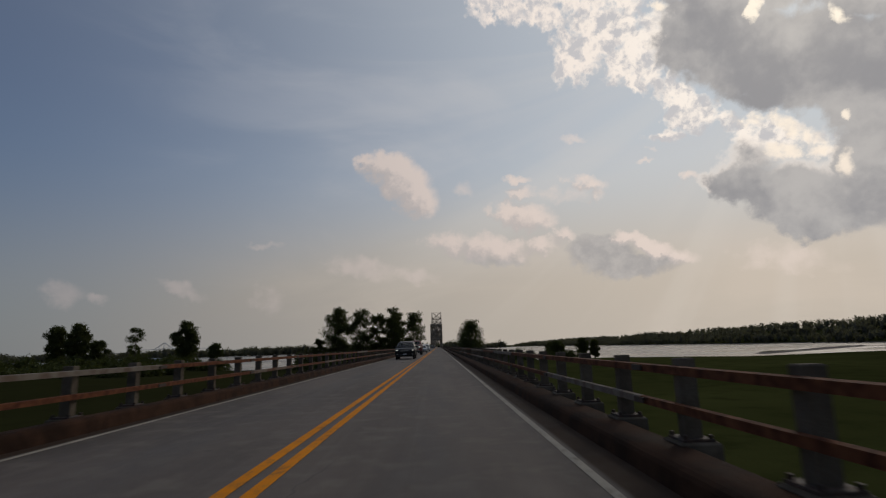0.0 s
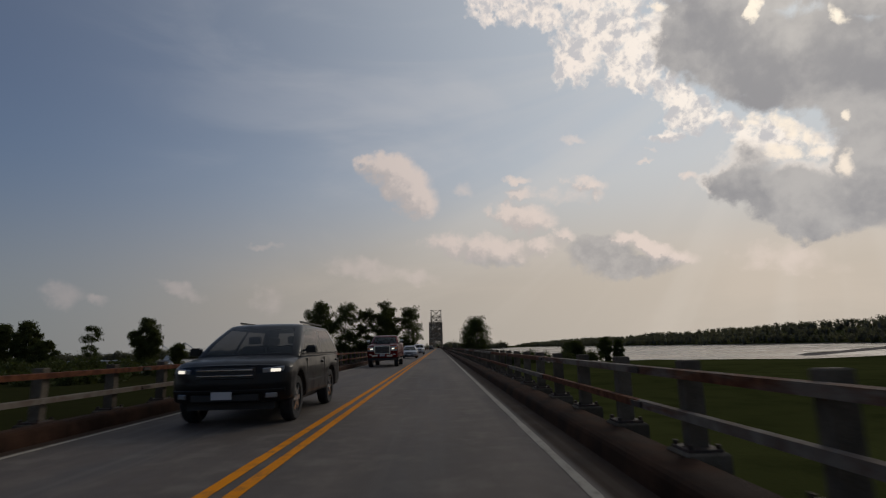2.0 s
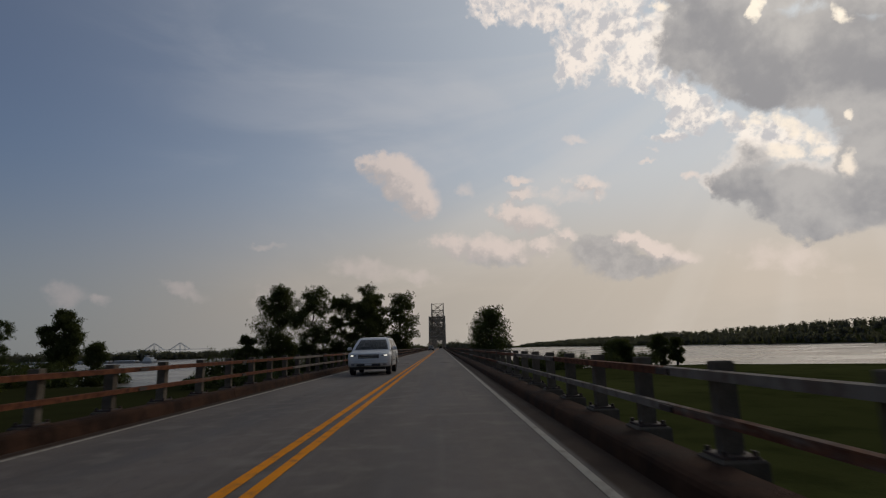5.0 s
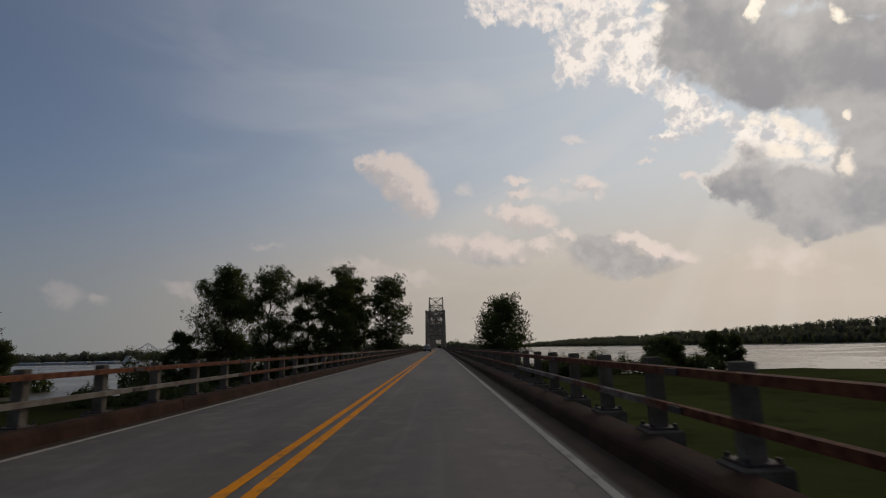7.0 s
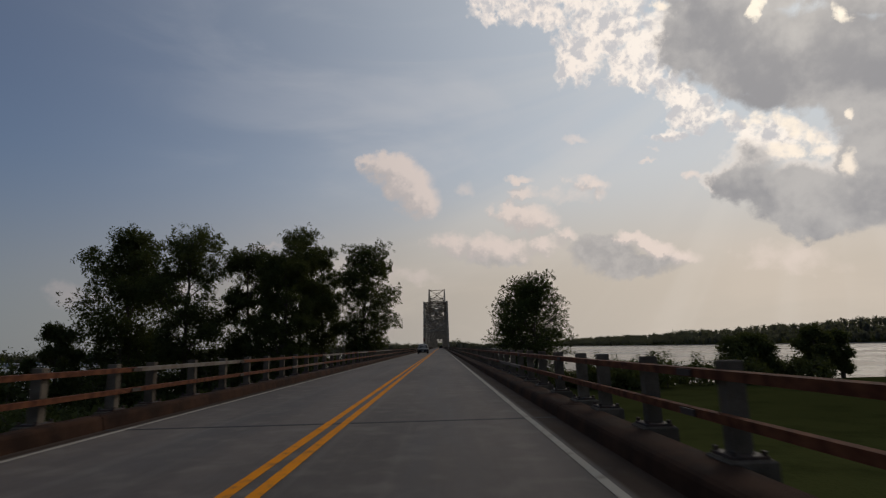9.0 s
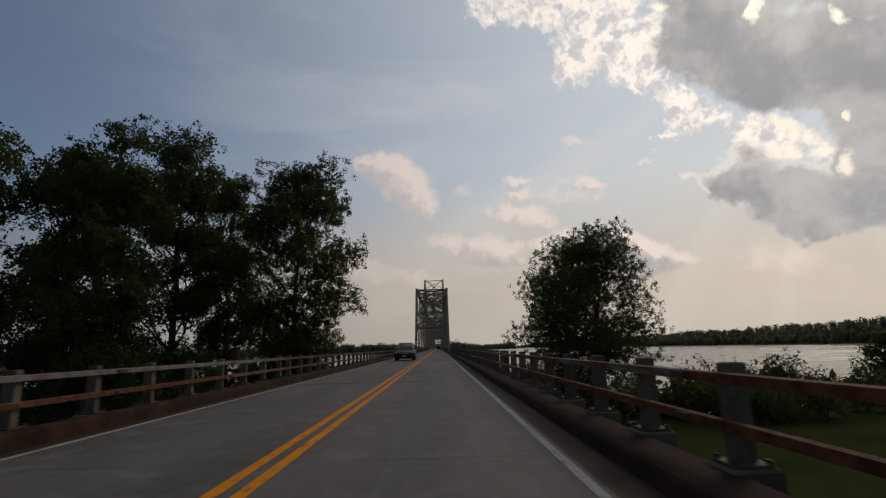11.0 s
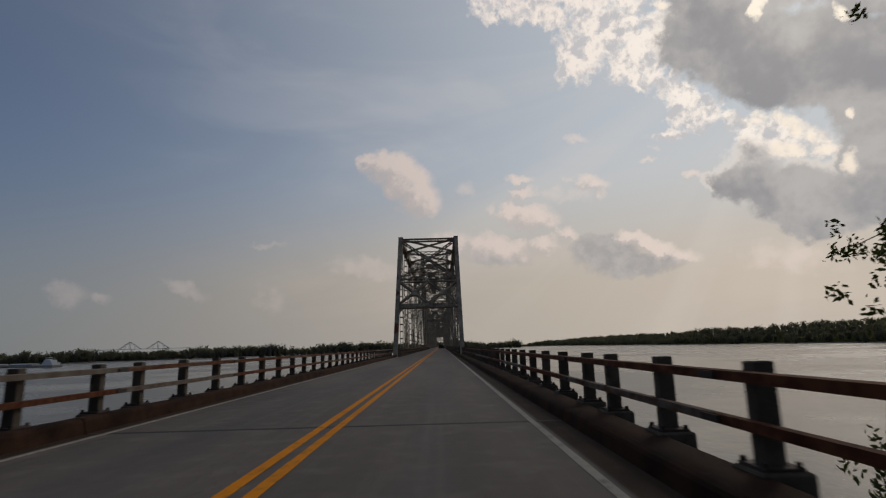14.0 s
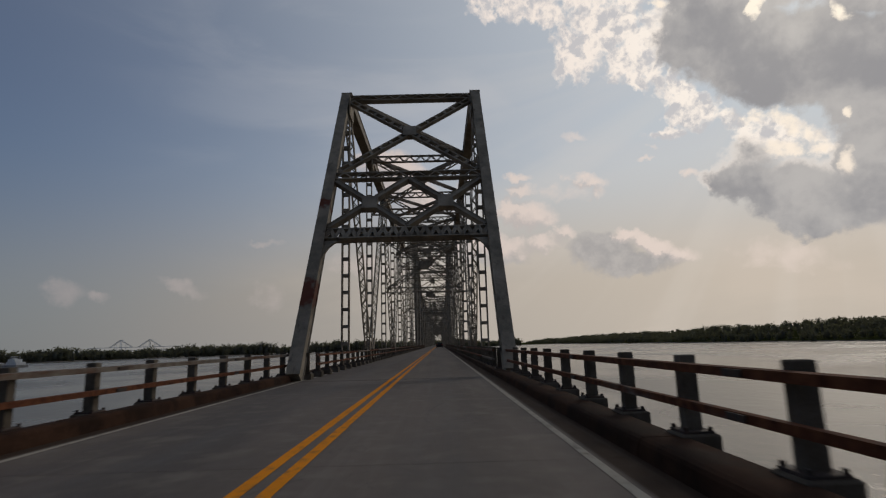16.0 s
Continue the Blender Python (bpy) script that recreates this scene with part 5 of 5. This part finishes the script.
def vehicle(name, label, category, x, y, length, half, top, z0, wheels, wr, cabin, mat, lights, turn=0.0, pickup=False, rails=False, lit=True, doors=(0.06, 0.50, 0.94), panes=((0.03, 0.45), (0.49, 0.93)), bright_trim=False):
    """A car that faces along -y from its front at y. cabin: belt front and rear, roof front and rear, belt height, roof height, half width at belt and roof."""
    car = thing(name, label, category, at=pose(x, y, 0, 0, 0, turn))
    front, rear = (0.16, 0.05) if pickup else (0.34, 0.22)
    shape = (length, half, front, rear)
    body_me = shell(with_arches(top, z0, [(wy, wr) for wy in wheels], wr * 1.2), half, length, front, rear, [(wy, wr, wr * 1.2) for wy in wheels])
    body_me.materials[0] = mat
    part("body", body_me, None, car)
    yb0, yb1, yr0, yr1, zb, zr, hb, hr = cabin
    rings, keys, nl = cabin_grid(cabin)
    n = len(keys)
    sets = {}
    for i in range(len(rings) - 1):
        for j in range(n):
            q = (rings[i][j], rings[i][(j + 1) % n], rings[i + 1][(j + 1) % n], rings[i + 1][j])
            side, u = keys[j]
            key = "cabin"
            if 1 <= i < nl - 3:
                if side == "front":
                    key = "windshield"
                elif side == "rear" and 0.05 < u < 0.9:
                    key = "rear_window"
                elif side in ("left", "right"):
                    key = next((side + str(q) for q, (lo, hi) in enumerate(panes) if lo < u < hi), "cabin")
            sets.setdefault(key, []).append(q)
    sets["cabin"].append(tuple(rings[-1]))
    for key, quads in sets.items():
        g = Geo()
        seen = {}
        for q in quads:
            ids = []
            for p in q:
                t = tuple(round(k, 5) for k in p)
                if t not in seen:
                    seen[t] = len(g.v)
                    g.v.append(t)
                ids.append(seen[t])
            g.f.append(tuple(ids))
        plain_name = {"cabin": "cabin", "windshield": "windshield", "rear_window": "rear_window"}.get(key, "side_window")
        part(plain_name, g, mat if key == "cabin" else M_PANE, car, smooth=True)

    def slab(name_, x0, x1, y0, y1, za, zb_, m, s, parent=car, lab="", cut=0.0):
        return part(name_, Geo().box(min(s * x0, s * x1), max(s * x0, s * x1), y0, y1, za, zb_, cut), m, parent, lab)

    ya, yz = yb0 + 0.30, yb1 - 0.15
    for s in (-1, 1):
        part("window_trim", Geo().bar((s * (hb + 0.005), ya, zb - 0.01), (s * (hb + 0.005), yz - 0.1, zb - 0.01), 0.02, 0.025), M_CHROME if pickup or bright_trim else M_TRIM, car)
        for u in doors:
            q = ya + (yz - ya) * u
            slab("door_seam", half - 0.03, half + 0.002, q - 0.005, q + 0.005, z0 + 0.14, zb - 0.10, M_TRIM, s)
        for u in doors[1:]:
            q = ya + (yz - ya) * (u - 0.05)
            slab("door_handle", half - 0.05, half + 0.025, q - 0.13, q + 0.04, zb - 0.21, zb - 0.165, M_CHROME if pickup else mat, s, cut=0.012)
        if pickup:
            mirror = part("mirror", Geo().box(min(s * (half + 0.03), s * (half + 0.25)), max(s * (half + 0.03), s * (half + 0.25)), ya + 0.03, ya + 0.15, zb + 0.02, zb + 0.27, 0.035), M_TRIM, car)
            part("mirror_cap", Geo().box(min(s * (half + 0.04), s * (half + 0.24)), max(s * (half + 0.04), s * (half + 0.24)), ya + 0.015, ya + 0.06, zb + 0.12, zb + 0.255, 0.014), M_CHROME, mirror, "chrome mirror cap")
        else:
            part("mirror", Geo().box(min(s * (half + 0.01), s * (half + 0.19)), max(s * (half + 0.01), s * (half + 0.19)), ya + 0.02, ya + 0.15, zb + 0.0, zb + 0.14, 0.03), mat, car)
        part("mirror_arm", Geo().bar((s * (hb - 0.06), ya + 0.10, zb + 0.03), (s * (half + 0.06), ya + 0.09, zb + 0.07), 0.05, 0.04, Vector((0, 1, 0))), M_TRIM, car)
        zl, zh = lights[0], lights[1]
        lens = strip(s * half * (0.50 if pickup else 0.60), s * half * 0.90, -0.014, 0.10, zl - zh, zl + zh * 0.6, *shape, 5)
        lens.v = [(p[0], p[1] + 0.02, p[2] + 0.10 * (abs(p[0]) / half - 0.6) * (0 if pickup else 1)) for p in lens.v]
        if pickup:
            lens = strip(s * half * 0.55, s * half * 0.96, -0.035, 0.16, zl - 0.17, zl + 0.12, *shape, 6)
        housing = part("headlight_housing", lens, M_LENS, car)
        if pickup:
            part("turn_signal", strip(s * half * 0.82, s * half * 0.95, -0.046, 0.10, zl - 0.06, zl + 0.07, *shape, 3), M_AMBER, housing, "amber turn signal")
            part("fog_light_rim", strip(s * half * 0.69, s * half * 0.87, -0.066, 0.02, z0 + 0.17, z0 + 0.235, *shape, 3), M_CHROME, car, "chrome fog light rim")
        lens = strip(s * half * 0.62, s * half * 0.78, -0.05, 0.10, zl - zh * 0.6, zl + zh * 0.1, *shape, 3) if pickup else strip(s * half * 0.72, s * half * 0.86, -0.004, 0.10, zl - zh * 0.5, zl + zh * 0.45, *shape, 3)
        part("headlight", lens, M_LAMP if lit else M_LENS, car, "lit headlight" if lit else "clear headlight")
        part("fog_light", strip(s * half * 0.66, s * half * 0.82, -0.03, 0.06, z0 + 0.10, z0 + 0.18, *shape, 3), M_LENS, car)
        part("tail_light", strip(s * half * 0.68, s * half * 0.95, length - 0.10, length + 0.012, zl + 0.02, zl + 0.26, *shape, 4), M_TAIL, car, "red tail light")
        slab("side_moulding", half - 0.02, half + 0.006, wheels[0] + wr * 1.4, wheels[1] - wr * 1.4, z0 + 0.27, z0 + 0.30, M_CHROME if pickup else M_TRIM, s)
        if pickup:
            slab("running_board", half - 0.16, half + 0.02, wheels[0] + wr * 1.3, wheels[1] - wr * 1.35, z0 - 0.12, z0 - 0.08, M_CHROME, s, lab="chrome running board", cut=0.01)
            part("window_visor", Geo().bar((s * (hr + 0.03), yr0 + 0.28, zr - 0.12), (s * (hr + 0.03), yr1 - 0.12, zr - 0.12), 0.02, 0.045), M_TRIM, car)
        if rails:
            part("roof_rail", Geo().bar((s * (hr - 0.10), yr0 + 0.35, zr + 0.035), (s * (hr - 0.10), yr1 - 0.25, zr + 0.03), 0.03, 0.035), M_TRIM, car)
    gh = (0.34, 0.15) if pickup else (0.13, 0.05)
    grille = part("grille", strip(-half * 0.48, half * 0.48, -0.018, 0.10, zl - gh[0], zl + gh[1], *shape, 8), M_TRIM, car)
    nb = 9 if pickup else 2
    if pickup:
        part("grille_surround", strip(-half * 0.53, half * 0.53, -0.045, 0.06, zl + gh[1] - 0.03, zl + gh[1] + 0.045, *shape, 8), M_CHROME, grille)
        part("grille_surround", strip(-half * 0.50, half * 0.50, -0.045, 0.06, zl - gh[0] - 0.03, zl - gh[0] + 0.03, *shape, 8), M_CHROME, grille)
        for s in (-1, 1):
            part("grille_surround", strip(s * half * 0.46, s * half * 0.53, -0.042, 0.06, zl - gh[0], zl + gh[1], *shape, 2), M_CHROME, grille)
            part("bumper_plate", strip(s * half * 0.30, s * half * 0.66, -0.085, 0.0, z0 + 0.06, z0 + 0.18, *shape, 4), M_CHROME, car, "chrome bumper plate")
        part("hood_scoop", strip(-half * 0.48, half * 0.48, 0.62, 1.30, top[6][1] - 0.02, top[6][1] + 0.055, *shape, 8), M_TRIM, car, "black hood scoop")
    for k in range(nb):
        zz = zl - gh[0] + (k + 0.5) * sum(gh) / nb
        part("grille_bar", strip(-half * 0.46, half * 0.46, -0.032, 0.02, zz, zz + (0.012 if pickup else 0.022), *shape, 8), M_DARK_CHROME if pickup else M_CHROME, grille)
    if pickup:
        for k in range(19):
            q = half * (-0.45 + 0.05 * k)
            part("grille_bar", strip(q - 0.006, q + 0.006, -0.030, 0.02, zl - gh[0] + 0.03, zl + gh[1] - 0.03, *shape, 1), M_DARK_CHROME, grille)
        part("valance", strip(-half * 0.88, half * 0.88, 0.03, 0.30, z0 - 0.17, z0 + 0.03, *shape, 8), M_TRIM, car, "black lower valance")
    part("lower_grille", strip(-half * 0.55, half * 0.55, -0.03, 0.06, z0 + 0.06, z0 + 0.17, *shape, 8), M_TRIM, car)
    part("front_bumper", strip(-half * 0.93, half * 0.93, -0.06 if pickup else -0.035, 0.14, z0 + (0.0 if pickup else 0.19), z0 + 0.24, *shape, 10), mat, car)
    part("rear_bumper", strip(-half * 0.93, half * 0.93, length - 0.12, length + 0.07, z0 + 0.02, z0 + 0.20, *shape, 10), M_CHROME if pickup else mat, car)
    part("number_plate", Geo().box(-0.16, 0.16, -0.085, -0.062, z0 + 0.10, z0 + 0.22), M_PLATE, car, "blank pale plate")
    part("underbody", Geo().box(-half * 0.74, half * 0.74, 0.35, length - 0.3, z0 - 0.10, z0 + 0.3), M_TRIM, car)
    # seat backs that show through the glass
    for row, (f, wide_) in enumerate(((0.40, 0.24), (0.74, 0.27))):
        for sx in (-0.42, 0.42):
            yy = yb0 + (yb1 - yb0) * f
            seat = part("seat_back", Geo().box(sx * half - wide_, sx * half + wide_, yy, yy + 0.14, zb - 0.12, zb + 0.17, 0.04), M_SEAT, car)
            part("headrest", Geo().box(sx * half - 0.12, sx * half + 0.12, yy + 0.02, yy + 0.12, zb + 0.20, zb + 0.36, 0.03), M_SEAT, seat)
    tyre, rim, disc = wheel_meshes(wr, 0.27 if pickup else 0.22)
    for wy in wheels:
        for s in (-1, 1):
            t = part("wheel", tyre, None, car, at=pose(s * (half - 0.14), wy, wr, 0, 0, 0))
            part("rim", rim, None, t)
            part("brake_disc", disc, None, t)
    return car


pickup = vehicle("pickup_truck", "dark red crew-cab pickup truck with chrome trim in the oncoming lane", "truck", -3.40, 78.75, 6.08, 1.00,
                 [(0.02, 0.60), (-0.01, 0.82), (-0.01, 1.16), (0.03, 1.30), (0.12, 1.39), (0.30, 1.44), (1.0, 1.50), (1.55, 1.53), (4.02, 1.55), (4.06, 1.50), (4.10, 1.56), (5.98, 1.60), (6.05, 1.57), (6.08, 1.46), (6.08, 0.60)],
                 0.60, (0.98, 4.88), 0.42, (1.45, 4.04, 2.25, 3.80, 1.54, 2.09, 0.965, 0.80), M_RED, (1.20, 0.10), pickup=True)
for q in (-0.47, -0.24, 0.0, 0.24, 0.47):
    part("roof_light", Geo().box(q - 0.035, q + 0.035, 2.47, 2.55, 2.075, 2.12, 0.01), M_TAIL, pickup, "small red roof marker light")
for q in range(5):
    part("badge", Geo().box(0.985, 1.006, 1.80 + q * 0.11, 1.86 + q * 0.11, 1.05, 1.09), M_CHROME, pickup, "small chrome badge bar")


def utility(label, x, y, mat, lit, turn=0.0):
    """A sport utility car."""
    return vehicle("sport_utility_car", label, "car", x, y, 5.0, 0.99,
                   [(0.06, 0.40), (0.0, 0.52), (-0.02, 0.66), (0.0, 0.86), (0.06, 0.98), (0.2, 1.05), (0.7, 1.11), (1.25, 1.15), (3.9, 1.17), (4.85, 1.16), (4.97, 1.0), (5.0, 0.7), (4.96, 0.42)],
                   0.36, (0.94, 3.80), 0.39, (1.0, 4.94, 2.0, 4.55, 1.16, 1.76, 0.945, 0.72), mat, (0.90, 0.055), turn=turn, rails=True, lit=lit)


utility("black sport utility car with lit headlights in the oncoming lane", -3.2, 52.4, M_BLACK, True)
utility("white sport utility car with lit headlights in the oncoming lane", -3.15, 134.0, M_PALE, True)
utility("dark car driving ahead under the steel truss", 0.0, 514.0, M_BLACK, False, 180.0)
vehicle("sedan", "silver four-door sedan in the oncoming lane", "car", -3.1, 104.6, 4.8, 0.91,
        [(0.05, 0.28), (0.0, 0.42), (-0.02, 0.54), (0.03, 0.66), (0.15, 0.73), (0.5, 0.80), (0.9, 0.86), (1.3, 0.90), (3.8, 0.95), (4.5, 0.97), (4.72, 0.93), (4.8, 0.75), (4.78, 0.32)],
        0.26, (0.95, 3.68), 0.33, (1.05, 4.45, 2.15, 3.45, 0.92, 1.44, 0.87, 0.60), M_SILVER, (0.64, 0.05), lit=False)
van = vehicle("minivan", "dark brown-grey minivan with roof rails in the oncoming lane", "minivan", -3.15, 292.4, 5.15, 0.99,
              [(0.10, 0.28), (0.01, 0.42), (-0.02, 0.58), (0.02, 0.72), (0.10, 0.82), (0.28, 0.90), (0.6, 0.99), (0.95, 1.06), (4.3, 1.09), (4.95, 1.10), (5.10, 0.96), (5.15, 0.7), (5.10, 0.36)],
              0.30, (0.98, 3.98), 0.355, (0.72, 5.08, 2.05, 4.60, 1.07, 1.75, 0.95, 0.68), M_GREY, (0.76, 0.075), rails=True, lit=False,
              doors=(0.08, 0.36, 0.66), panes=((0.06, 0.30), (0.34, 0.62), (0.66, 0.92)), bright_trim=True)
for q in (-1, 1):
    part("door_track", Geo().box(min(q * 0.965, q * 0.995), max(q * 0.965, q * 0.995), 3.3, 4.75, 0.955, 0.985), M_TRIM, van)
